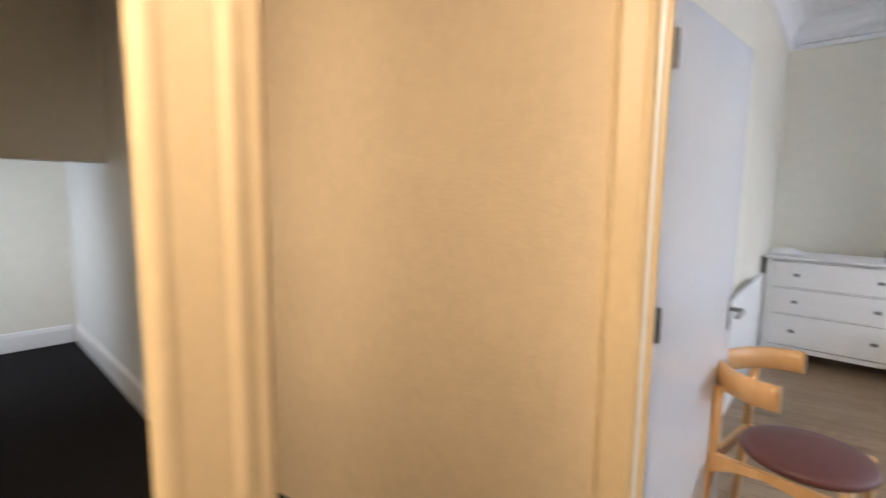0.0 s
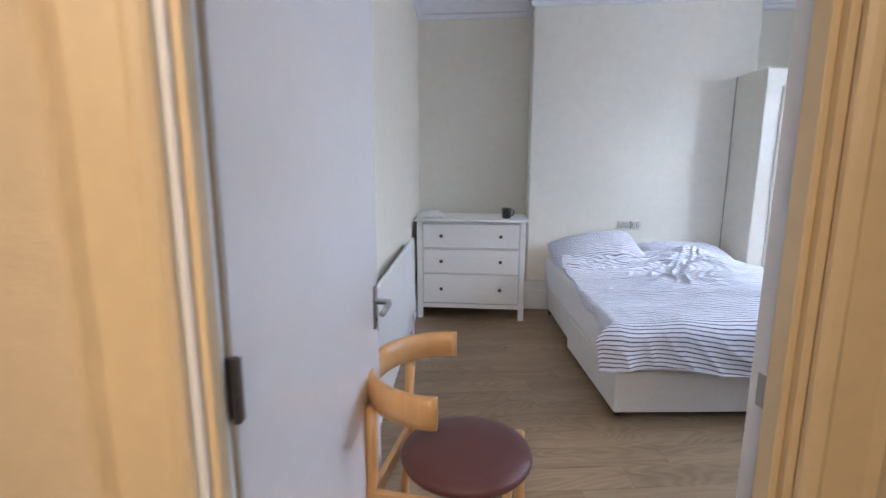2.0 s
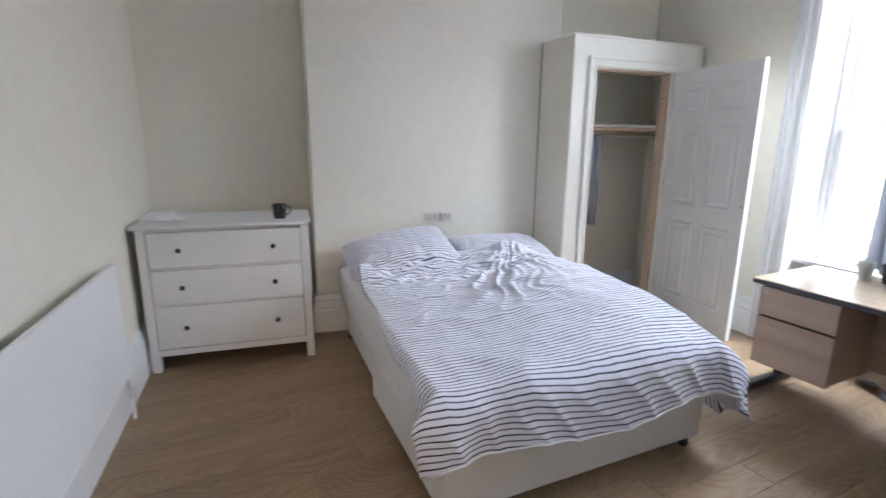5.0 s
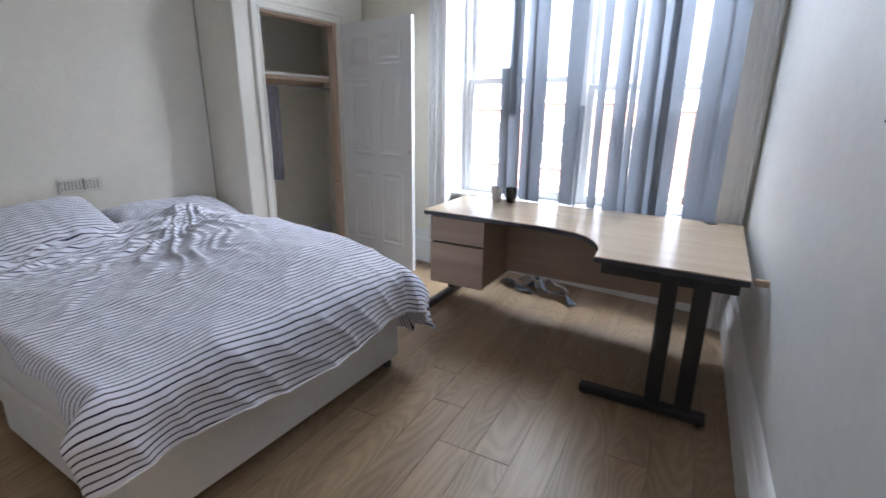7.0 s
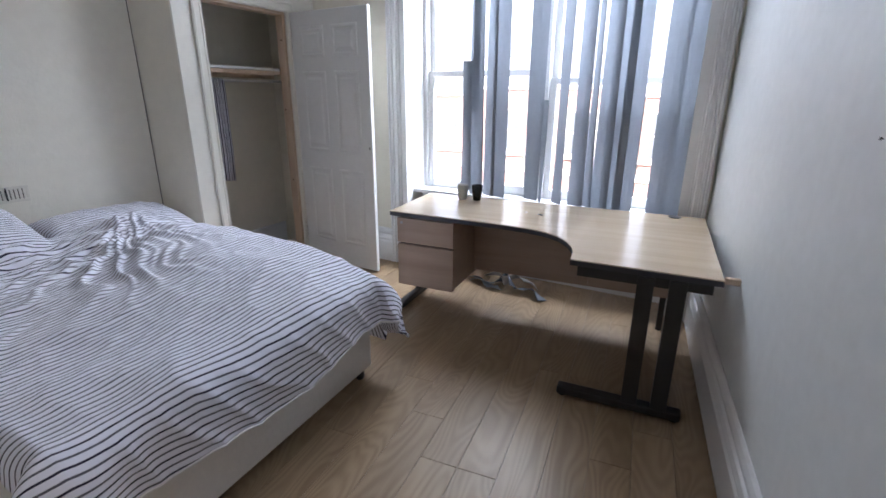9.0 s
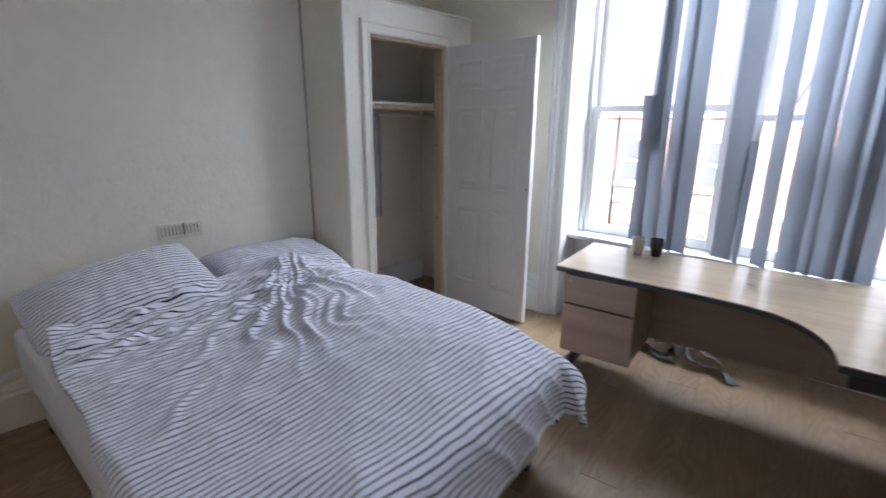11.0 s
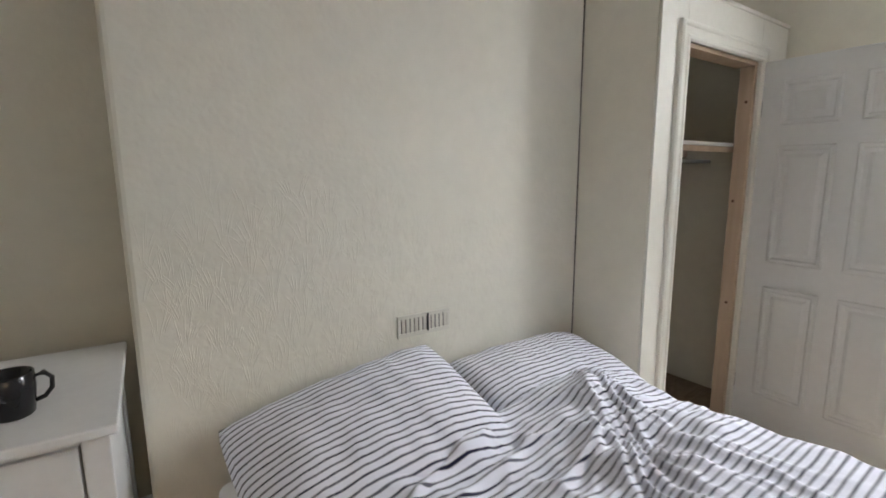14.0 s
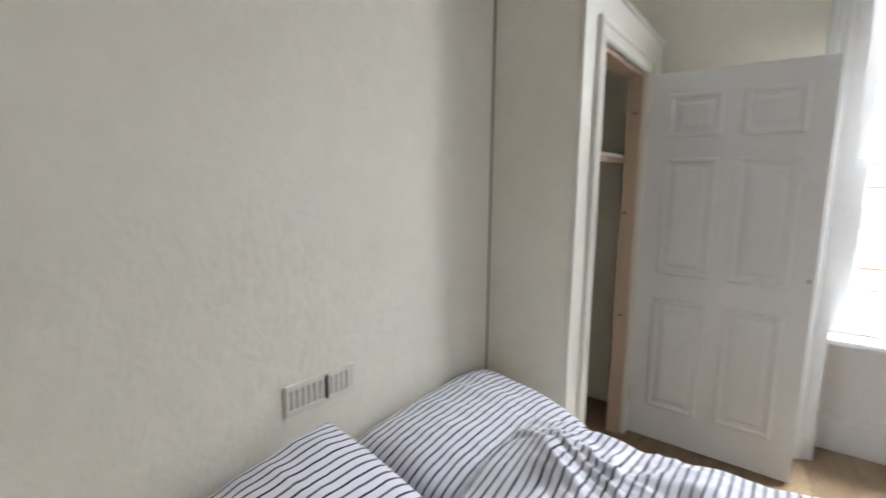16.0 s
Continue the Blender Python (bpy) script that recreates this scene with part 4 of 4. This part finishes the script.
def build_duvet():
    t = thing("striped_duvet", "crumpled navy and white striped duvet spread over the bed", "duvet", BM)
    bb = bmesh.new()
    lay = bb.loops.layers.uv.new("UVMap")
    nu, nv = 190, 230
    u0, u1, v0, v1 = -0.065, BW + 0.37, -0.292, 1.70
    grid = []
    for i in range(nv + 1):
        row = []
        v = v0 + (v1 - v0) * i / nv
        for j in range(nu + 1):
            u = u0 + (u1 - u0) * j / nu
            left = 0.075 * max(0.0, v - 0.1) + 0.012 * math.sin(v * 9)
            spread = 0.07 * math.exp(-(max(0.0, v) / 0.35))
            uu = u + (left - spread) * max(0.0, 1 - (u - u0) / 0.5)
            vv = v + (0.035 * math.sin(uu * 5.5 + 0.6) + 0.02 * noise.noise(Vector((uu * 4, 0, 31)))) * max(0.0, -v / 0.33)
            lim = 0.005 - 0.095 * min(1.0, max(0.0, -vv / 0.12))
            ox = max(0.0, uu - (BW - 0.075)) - max(0.0, lim - uu)
            oy = max(0.0, -vv)
            drop = math.hypot(ox, oy)
            hang = min(drop, 0.36 + 0.35 * max(0.0, drop - 0.36)) if ox > 0 and oy > 0 else drop
            x, y = min(max(uu, lim), BW - 0.075), max(vv, 0.0)
            corner = math.exp(-((v + 0.12) / 0.34) ** 2) if uu > BW * 0.8 else 0.0
            r = 0.05 + 0.04 * min(1.0, oy / (abs(ox) + 0.02))
            # over the edge the cloth bends round and falls, flaring in soft vertical folds
            if oy > abs(ox):
                fold = (0.014 * math.sin(uu * 10 + oy * 8 + 2.6 * math.sin(uu * 4.3)) + 0.012 * ridge(math.sin(uu * 19 - oy * 14 + 3 * noise.noise(Vector((uu * 3, oy * 3, 41)))))) * min(1, oy / 0.2)
            else:
                fold = 0.016 * math.sin(v * 19) * min(1, abs(ox) / 0.15)
            bend = min(hang, r * 1.57)
            out = r * math.sin(bend / r) if drop > 0 else 0
            down = r * (1 - math.cos(bend / r)) + max(0.0, hang - r * 1.57) if drop > 0 else 0
            flare = (0.07 + 0.30 * corner * (ox > 0)) * max(0.0, drop - 0.06) + (fold if drop > 0.02 else 0)
            ax, ay = (ox / drop, -oy / drop) if drop > 0 else (0.0, 0.0)
            edge_fade = min(1.0, max(0.25, (v1 - v) / 0.10))
            z = MZ1 + duvet_height(x, y) * max(0.55, 1 - drop * 1.2) * edge_fade - down
            puff = math.exp(-((uu - BW - 0.08) / 0.13) ** 2) * math.exp(-((v + 0.10) / 0.16) ** 2)
            row.append((bb.verts.new((x + ax * (out + flare) + 0.03 * puff * puff, y + ay * (out + flare) - 0.03 * puff * puff, z - 0.02 * puff)), (u, v + 0.007 * fbm(u * 2, v * 2, 20) + 0.06 * u)))
        grid.append(row)
    for r0, r1 in zip(grid, grid[1:]):
        for j in range(nu):
            q = (r0[j], r0[j + 1], r1[j + 1], r1[j])
            f = bb.faces.new([c[0] for c in q])
            for lp, c in zip(f.loops, q):
                lp[lay].uv = c[1]
    ob = part("cover", bb, STRIPE, t, "", True)
    s = ob.modifiers.new("thick", "SOLIDIFY")
    s.thickness, s.offset = 0.012, -1
    # stitched hem along the foot edge
    pts = []
    for j in range(6, nu - 30, 3):
        vtx = ob.data.vertices[j].co
        pts.append((vtx.x, vtx.y - 0.002, vtx.z))
    part("foot_hem", rod(pts, 0.0045, 6), SHEET, t, "white stitched hem", True)
    return t


build_duvet()


def pillow(label, m, w, d, hgt, seed, power=2.4, soft_edge=0.55):
    t = thing("pillow", label, "pillow", m, "pillows on the bed")
    bb = bmesh.new()
    lay = bb.loops.layers.uv.new("UVMap")
    n, k = 46, 32
    for side in (1, -1):
        grid = []
        for i in range(k + 1):
            row = []
            for j in range(n + 1):
                a, c = 2 * j / n - 1, 2 * i / k - 1
                f = max(0.0, (1 - abs(a) ** power)) ** soft_edge * max(0.0, (1 - abs(c) ** 2.4)) ** 0.55
                pin = 1 - 0.05 * a ** 4 * abs(c) ** 2 - 0.02 * (1 - a * a)
                pin2 = 1 - 0.04 * c ** 4 * abs(a) ** 2 - 0.02 * (1 - c * c)
                wr = 0.010 * fbm(a * 2.5 + seed, c * 2.5, seed) * f + 0.009 * ridge(noise.noise(Vector((a * 5 + seed, c * 1.6 - a, seed))) * 2) * f * (0.35 + abs(c)) + 0.006 * math.sin(a * 16 + 3 * c + seed) * f * abs(c) ** 2
                z = side * (hgt * 0.5 * f + wr)
                row.append((bb.verts.new((a * w / 2 * pin2, c * d / 2 * pin, z)), (a * w / 2, c * d / 2 * (1 + 0.12 * f) + 0.015 * a)))
            grid.append(row)
        for r0, r1 in zip(grid, grid[1:]):
            for j in range(n):
                q = (r0[j], r0[j + 1], r1[j + 1], r1[j])
                if side < 0:
                    q = q[::-1]
                fc = bb.faces.new([c[0] for c in q])
                for lp, c in zip(fc.loops, q):
                    lp[lay].uv = c[1]
    bmesh.ops.remove_doubles(bb, verts=bb.verts, dist=0.0004)
    part("case", bb, STRIPE2, t, "", True)
    return t


pillow("striped pillow propped against the wall", BM @ pose(0.392, 1.745, 0.655, 18, -9, -3), 0.77, 0.56, 0.22, 1.0)
pillow("striped pillow leaning on its neighbour", BM @ pose(1.21, 1.755, 0.592, 13, 2, 1), 0.80, 0.54, 0.225, 4.0, 3.2, 0.42)

# ---- wall vent over the bed ----
vent = thing("wall_vent", "white hit-and-miss plastic wall vent with open slots", "vent", pose(1.488, BY, 0.806))
VW, VH, NS = 0.236, 0.088, 11
VENTW = mat("yellowed_vent_plastic", (0.70, 0.67, 0.60), 0.5)
# Plate behind the slots, coloured dark as their shade
part("backing", box(0.004, -0.003, 0.004, VW - 0.004, -0.001, VH - 0.004), VENTDARK, vent)
for x0, z0, x1, z1 in ((0, 0, VW, 0.016), (0, VH - 0.016, VW, VH), (0, 0.016, 0.014, VH - 0.016), (VW - 0.014, 0.016, VW, VH - 0.016)):
    part("frame", box(x0, -0.008, z0, x1, -0.0005, z1, 0.0015), VENTW, vent)
pitch = (VW - 0.028) / NS
for k in range(NS):
    part("slat", box(0.014 + pitch * k + pitch * 0.30, -0.0065, 0.016, 0.014 + pitch * (k + 1), -0.0035, VH - 0.016), VENTW, vent)
part("slider_tab", box(VW * 0.55, -0.014, 0.012, VW * 0.55 + 0.005, -0.006, VH * 0.95, 0.001), STEELBLACK, vent, "dark slider tab")

# ---- desk ----
TM = pose(2.767, 1.797, 0, 0, 0, 7.8)      # x into the depth, y along the length
DZ = 0.698
desk = thing("wave_desk", "pale oak wave-fronted office desk with black steel legs", "desk", TM)
outline = [(0.0, 0.0), (1.10, 0.0), (1.10, 1.815), (0.475, 1.80), (0.462, 1.43), (0.452, 1.08), (0.432, 0.91), (0.40, 0.80), (0.345, 0.72), (0.27, 0.665), (0.19, 0.628), (0.12, 0.612), (0.012, 0.604)]
part("worktop", prism(outline, DZ - 0.006, DZ, 0.0015), OAKTOP, desk, "pale oak worktop with glossy sheen")
part("edge_band", prism(outline, DZ - 0.030, DZ - 0.0065, 0.002), EDGE, desk, "dark grey edge band")
part("front_beam", box(0.012, 0.03, DZ - 0.075, 0.052, 0.57, DZ - 0.031, 0.003), STEELBLACK, desk)
part("side_beam", box(0.07, 0.03, DZ - 0.07, 1.05, 0.06, DZ - 0.031, 0.003), STEELBLACK, desk)
part("modesty_panel", box(0.85, 0.10, 0.25, 0.868, 1.74, DZ - 0.031, 0.002), OAKDARK, desk, "brown oak modesty panel")
part("return_panel", box(0.60, 0.58, 0.36, 0.616, 0.602, DZ - 0.031), OAKDARK, desk)
foot = part("foot", box(-0.012, 0.065, 0.012, 0.043, 0.61, 0.055, 0.008), STEELBLACK, desk)
for y in (0.09, 0.585):
    part("glide", moved(lathe([(0, 0), (0.016, 0), (0.016, 0.008), (0.008, 0.013), (0, 0.013)], 12), pose(0.016, y, 0)), STEELBLACK, desk)
for y in (0.125, 0.25):
    part("upright", box(-0.006, y, 0.05, 0.037, y + 0.068, DZ - 0.031, 0.004), STEELBLACK, desk)
part("foot", box(0.44, 1.745, 0.012, 1.04, 1.795, 0.055, 0.008), STEELBLACK, desk)
for y in (0.47, 1.02):
    part("glide", moved(lathe([(0, 0), (0.016, 0), (0.016, 0.008), (0.008, 0.013), (0, 0.013)], 12), pose(y, 1.77, 0)), STEELBLACK, desk)
for x in (0.80, 0.92):
    part("upright", box(x, 1.747, 0.05, x + 0.06, 1.792, DZ - 0.031, 0.004), STEELBLACK, desk)
part("rear_leg", box(0.93, 0.145, 0.02, 0.965, 0.18, DZ - 0.031, 0.004), STEELBLACK, desk)
part("glide", moved(lathe([(0, 0), (0.02, 0), (0.02, 0.012), (0.009, 0.021), (0, 0.021)], 12), pose(0.9475, 0.1625, 0)), STEELBLACK, desk)
ped = part("pedestal", box(0.492, 1.365, 0.226, 1.00, 1.735, DZ - 0.032, 0.003), OAKDARK, desk, "brown oak hanging pedestal")
part("drawer_front", box(0.460, 1.36, 0.222, 0.491, 1.74, 0.494, 0.002), OAKDARK, ped)
part("drawer_front", box(0.460, 1.36, 0.506, 0.491, 1.74, 0.663, 0.002), OAKDARK, ped)
# Black strip set between the fronts in place of real shade
part("drawer_gap_shade", box(0.480, 1.37, 0.4945, 0.4915, 1.73, 0.5055), DARK, ped, "black strip for the shade between the drawers")
part("lock", moved(lathe([(0, 0), (0.009, 0), (0.009, 0.003), (0, 0.003)], 16), pose(0.460, 1.708, 0.635, 0, -90, 0)), STEEL, ped, "steel drawer lock")
part("cable_grommet", moved(lathe([(0, 0.0005), (0.03, 0.0005), (0.036, 0.004), (0.03, 0.005), (0.0, 0.003)], 24), pose(1.045, 0.165, DZ)), EDGE, desk, "black cable grommet")

mug("mug", "grey-white ceramic tumbler standing on the desk", WHITEMUG, pose(3.535, 3.425, DZ), 0.105, 0.038, False, 0.72)
mug("mug", "black ceramic tumbler standing on the desk", BLACKMUG, pose(3.565, 3.329, DZ), 0.105, 0.038, False, 0.72)
for x, y, a in ((3.382, 2.885, 20), (3.39, 2.786, 70)):
    s_ = thing("metal_clip", "small bright metal clip lying on the desk", "clip", pose(x, y, DZ, 0, 0, a))
    part("wire", rod([(0, 0, 0.003), (0.03, 0, 0.003), (0.034, 0.004, 0.003), (0.03, 0.008, 0.003), (0.005, 0.008, 0.003)], 0.002, 6), STEEL, s_)

wedge = thing("wooden_peg", "short pale wooden peg fixed to the wall by the desk", "peg", SM @ pose(2.98, 0.0, 0.675))
part("peg", box(-0.012, 0.0, -0.014, 0.012, 0.055, 0.014, 0.004), PINE, wedge)

for x, z in ((2.119, 1.312),):
    nail = thing("wall_nail", "small dark nail stuck in the painted wall", "nail", SM @ pose(x, 0.0, z, -90, 0, 0))
    part("shank", lathe([(0, 0), (0.0022, 0), (0.0022, 0.003), (0.004, 0.0035), (0.0035, 0.0045), (0, 0.005)], 10), STEELBLACK, nail)

# blind slats that have fallen in loops under the desk
def fallen_slat(label, m, path, material):
    """A flat fabric band laid along a path of (x, y, z, bank in degrees)."""
    t = thing("fallen_blind_slat", label, "blind slat", m, "fallen slats under the desk")
    bb = bmesh.new()
    rows = []
    steps = 7
    for i in range(len(path) - 1):
        p0, p1 = path[max(0, i - 1)], path[i]
        p2, p3 = path[i + 1], path[min(len(path) - 1, i + 2)]
        for k in range(steps + (i == len(path) - 2)):
            f = k / steps
            q = [0.5 * (2 * b_ + (c_ - a_) * f + (2 * a_ - 5 * b_ + 4 * c_ - d_) * f * f + (3 * b_ - a_ - 3 * c_ + d_) * f ** 3) for a_, b_, c_, d_ in zip(p0, p1, p2, p3)]
            way = Vector(p2[:3]) - Vector(p1[:3])
            side = way.cross(Vector((0, 0, 1))).normalized()
            bank = radians(q[3])
            off = (side * math.cos(bank) + Vector((0, 0, 1)) * math.sin(bank)) * 0.040
            c = Vector((q[0] * 1.25, q[1] * 1.25, q[2] * 1.3))
            rows.append([bb.verts.new((e.x, e.y, max(0.003, e.z))) for e in (c - off, c - off * 0.33, c + off * 0.33, c + off)])
    for r0, r1 in zip(rows, rows[1:]):
        for k in range(3):
            bb.faces.new((r0[k], r0[k + 1], r1[k + 1], r1[k]))
    ob = part("band", bb, material, t, "", True)
    sol = ob.modifiers.new("thick", "SOLIDIFY")
    sol.thickness, sol.offset = 0.002, 1


fallen_slat("dark blue-grey blind slat lying in loops on the floor", pose(3.80, 3.17, 0), [(0.02, 0.26, 0.006, 5), (-0.03, 0.17, 0.03, 40), (-0.02, 0.10, 0.012, 15), (0.03, 0.03, 0.05, 75), (-0.02, -0.02, 0.07, 60),
             (-0.06, -0.07, 0.03, 30), (-0.02, -0.13, 0.02, 10), (-0.05, -0.20, 0.03, 45), (-0.10, -0.26, 0.008, 8)], GREYCLOTH)
fallen_slat("pale blind slat twisted over another on the floor", pose(3.84, 3.20, 0), [(0.0, 0.14, 0.03, 20), (0.01, 0.06, 0.055, 50), (-0.03, 0.0, 0.035, 80), (0.02, -0.06, 0.06, 40), (0.0, -0.14, 0.045, 15), (-0.05, -0.20, 0.05, 50)], PALESLAT)
fallen_slat("blue-grey blind slat half under the others", pose(3.85, 3.34, 0), [(-0.05, 0.10, 0.01, 0), (-0.06, 0.02, 0.02, 30), (-0.10, -0.05, 0.006, 10), (-0.12, -0.12, 0.015, 60)], SLAT)

# ---- chair by the door ----
CM = pose(0.150, 2.0, 0, 0, 0, -7)
chair = thing("round_seat_chair", "lacquered beech chair with curved back and maroon round seat", "chair", CM)
seat = lathe([(0, 0.425), (0.19, 0.425), (0.208, 0.435), (0.216, 0.45), (0.208, 0.466), (0.17, 0.478), (0.08, 0.485), (0, 0.486)], 48)
part("seat", moved(seat, pose(0.085, 0.02, 0.026)), VINYL, chair, "maroon leatherette seat pad", True)
arc = []
for k in range(33):
    a = radians(94 + (278 - 94) * k / 32)
    arc.append((0.02 + 0.235 * math.cos(a), 0.255 * math.sin(a), 0.760))
prof = [(-0.012, -0.045), (-0.016, 0.0), (-0.012, 0.042), (0.0, 0.047), (0.012, 0.042), (0.016, 0.0), (0.012, -0.045), (0.0, -0.049)]
part("backrest", sweep(arc, prof), BEECH, chair, "", True)


def leg(path, r0=0.019, r1=0.014):
    bb = bmesh.new()
    seg, rings = 12, []
    for i, (x, y, z) in enumerate(path):
        r = r1 + (r0 - r1) * i / (len(path) - 1)
        rings.append([bb.verts.new((x + r * math.cos(2 * math.pi * k / seg), y + r * math.sin(2 * math.pi * k / seg), z)) for k in range(seg)])
    for a, c in zip(rings, rings[1:]):
        for k in range(seg):
            bb.faces.new((a[k], a[(k + 1) % seg], c[(k + 1) % seg], c[k]))
    bb.faces.new(rings[0])
    bb.faces.new(rings[-1])
    return bb


for sy in (-1, 1):
    part("leg", leg([(0.265, sy * 0.205 - 0.02, 0), (0.255, sy * 0.195 - 0.02, 0.25), (0.245, sy * 0.185 - 0.02, 0.488)], 0.021, 0.015), BEECH, chair, "", True)
    part("leg", leg([(-0.20, sy * 0.20, 0), (-0.175, sy * 0.19, 0.30), (-0.165, sy * 0.18, 0.50), (-0.155, sy * 0.195, 0.725)], 0.018, 0.017), BEECH, chair, "", True)
    ap = bmesh.new()
    pr = [(-0.17, 0.453), (0.245, 0.453), (0.245, 0.385), (0.12, 0.412), (0.02, 0.425), (-0.08, 0.412), (-0.17, 0.375)]
    va = [ap.verts.new((x, sy * 0.185 - 0.012 - 0.01, z)) for x, z in pr]
    vb2 = [ap.verts.new((x, sy * 0.185 + 0.012 - 0.01, z)) for x, z in pr]
    ap.faces.new(va)
    ap.faces.new(vb2[::-1])
    for k in range(len(pr)):
        ap.faces.new((va[k], va[(k + 1) % len(pr)], vb2[(k + 1) % len(pr)], vb2[k]))
    part("apron", ap, BEECH, chair)
part("cross_rail", box(0.22, -0.20, 0.40, 0.242, 0.165, 0.452, 0.003), BEECH, chair)
part("cross_rail", box(-0.175, -0.18, 0.40, -0.155, 0.18, 0.452, 0.003), BEECH, chair)

# ---- street outside the window ----
GZ = -4.0
tagged(mesh_ob("ground", box(4.6, -400, GZ - 0.3, 800, 400, GZ), ASPHALT), "grey asphalt street", "road", "", "structure")
tagged(mesh_ob("pavement", box(12.6, -40, GZ, 15.0, 60, GZ + 0.12, 0.02), PAVING), "concrete pavement with a raised kerb", "pavement", "", "structure")
tagged(mesh_ob("wall_outside_below", box(4.05, 0.6, GZ, 4.35, 7.0, -0.17), BRICK), "brick outer wall below the window", "wall", "", "structure")


def terrace_house(y0, y1, roof_z, brick, label, x0=15.0):
    h = thing("terrace_house", label, "house", None, "terrace across the street")
    part("wall", box(x0, y0, GZ, x0 + 7, y1 - 0.02, roof_z), brick, h)
    bb = bmesh.new()
    ym = [(x0 - 0.08, roof_z), (x0 + 3.5, roof_z + 1.3), (x0 + 7.25, roof_z)]
    fa = [bb.verts.new((x, y0, z)) for x, z in ym]
    fb = [bb.verts.new((x, y1 - 0.02, z)) for x, z in ym]
    bb.faces.new(fa)
    bb.faces.new(fb[::-1])
    for k in range(3):
        bb.faces.new((fa[k], fa[(k + 1) % 3], fb[(k + 1) % 3], fb[k]))
    part("roof", bb, SLATE, h, "grey slate roof")
    part("string_course", box(x0 - 0.06, y0, -0.95, x0, y1 - 0.02, -0.75), STONE, h, "white painted stone band")
    part("eaves_gutter", box(x0 - 0.07, y0, roof_z - 0.10, x0, y1 - 0.02, roof_z + 0.02), STONE, h)
    part("drainpipe", rod([(x0 - 0.06, y1 - 0.5, GZ), (x0 - 0.06, y1 - 0.5, roof_z)], 0.05), STEELBLACK, h, "black drainpipe", True)
    n = 2
    for i in range(n):
        yc = y0 + (y1 - y0) * (i + 0.5) / n
        for z0, z1 in ((-0.35, 1.0), (-3.2, -1.5)):
            w = part("window", box(x0 - 0.03, yc - 0.5, z0, x0, yc + 0.5, z1), STONE, h, "white framed sash window")
            part("pane", box(x0 - 0.036, yc - 0.42, z0 + 0.08, x0 - 0.031, yc + 0.42, (z0 + z1) / 2 - 0.03), DARKGLASS, w)
            part("pane", box(x0 - 0.036, yc - 0.42, (z0 + z1) / 2 + 0.03, x0 - 0.031, yc + 0.42, z1 - 0.08), DARKGLASS, w)
            part("sill", box(x0 - 0.10, yc - 0.6, z0 - 0.1, x0, yc + 0.6, z0), STONE, w)
    part("shop_door", box(x0 - 0.05, y0 + 0.5, GZ + 0.12, x0, y0 + 1.5, GZ + 2.3), BLUE, h, "blue painted door")


for k in range(7):
    y0 = -9.0 + 4.6 * k
    terrace_house(y0, y0 + 4.6, 1.45 + 0.2 * (k % 2), BRICK, "red brick terraced house with white stone band and slate roof")

# ---- floor boards, laid towards the window ----
FM = pose(2.291, 2.456, 0, 0, 0, 9.5) @ pose(-2.6, -1.58, 0)
boards = thing("floor_boards", "mid-brown oak-look laminate floor boards", "floor", FM, kind="structure")
PWID, PLEN = 0.158, 1.28
MESHES = {}
rnd = random.Random(4)


def board_mesh(length):
    key = round(length, 3)
    if key not in MESHES:
        bb = box(0, 0.0004, -0.010, length - 0.0008, PWID - 0.0004, 0.0)
        top = [e for e in bb.edges if e.verts[0].co.z > -0.001 and e.verts[1].co.z > -0.001]
        bmesh.ops.bevel(bb, geom=top, offset=0.0016, segments=1, affect="EDGES")
        me = bpy.data.meshes.new("board")
        bb.to_mesh(me)
        bb.free()
        me.materials.append(FLOORW)
        MESHES[key] = me
    return MESHES[key]


XMAX = 5.0
for r in range(-6, 36):
    x = -0.9 - rnd.choice((0.1, 0.35, 0.6, 0.85, 1.05))
    while x < XMAX:
        y = r * PWID
        wp = FM @ Vector((x + PLEN / 2, y, 0))
        inside = 0.4 < wp.y < 5.6 and -1.2 < wp.x < 5.3
        lo = FM @ Vector((x, y, 0))
        if inside and (SM.inverted() @ wp).y > -0.06 and (SM.inverted() @ wp).x > -0.9:
            # cut to length under the walls
            x0, x1 = x, x + PLEN
            while x0 < x1 and (FM @ Vector((x0, y, 0))).x < west_x(lo.y) - 0.06:
                x0 += 0.02
            while x1 > x0 and (EM.inverted() @ (FM @ Vector((x1, y, 0)))).x > 0.24:
                x1 -= 0.02
            if x1 - x0 > 0.05:
                ob = new("board", board_mesh(x1 - x0))
                ob.parent = boards
                ob.location = (x0, y, 0)
        x += PLEN
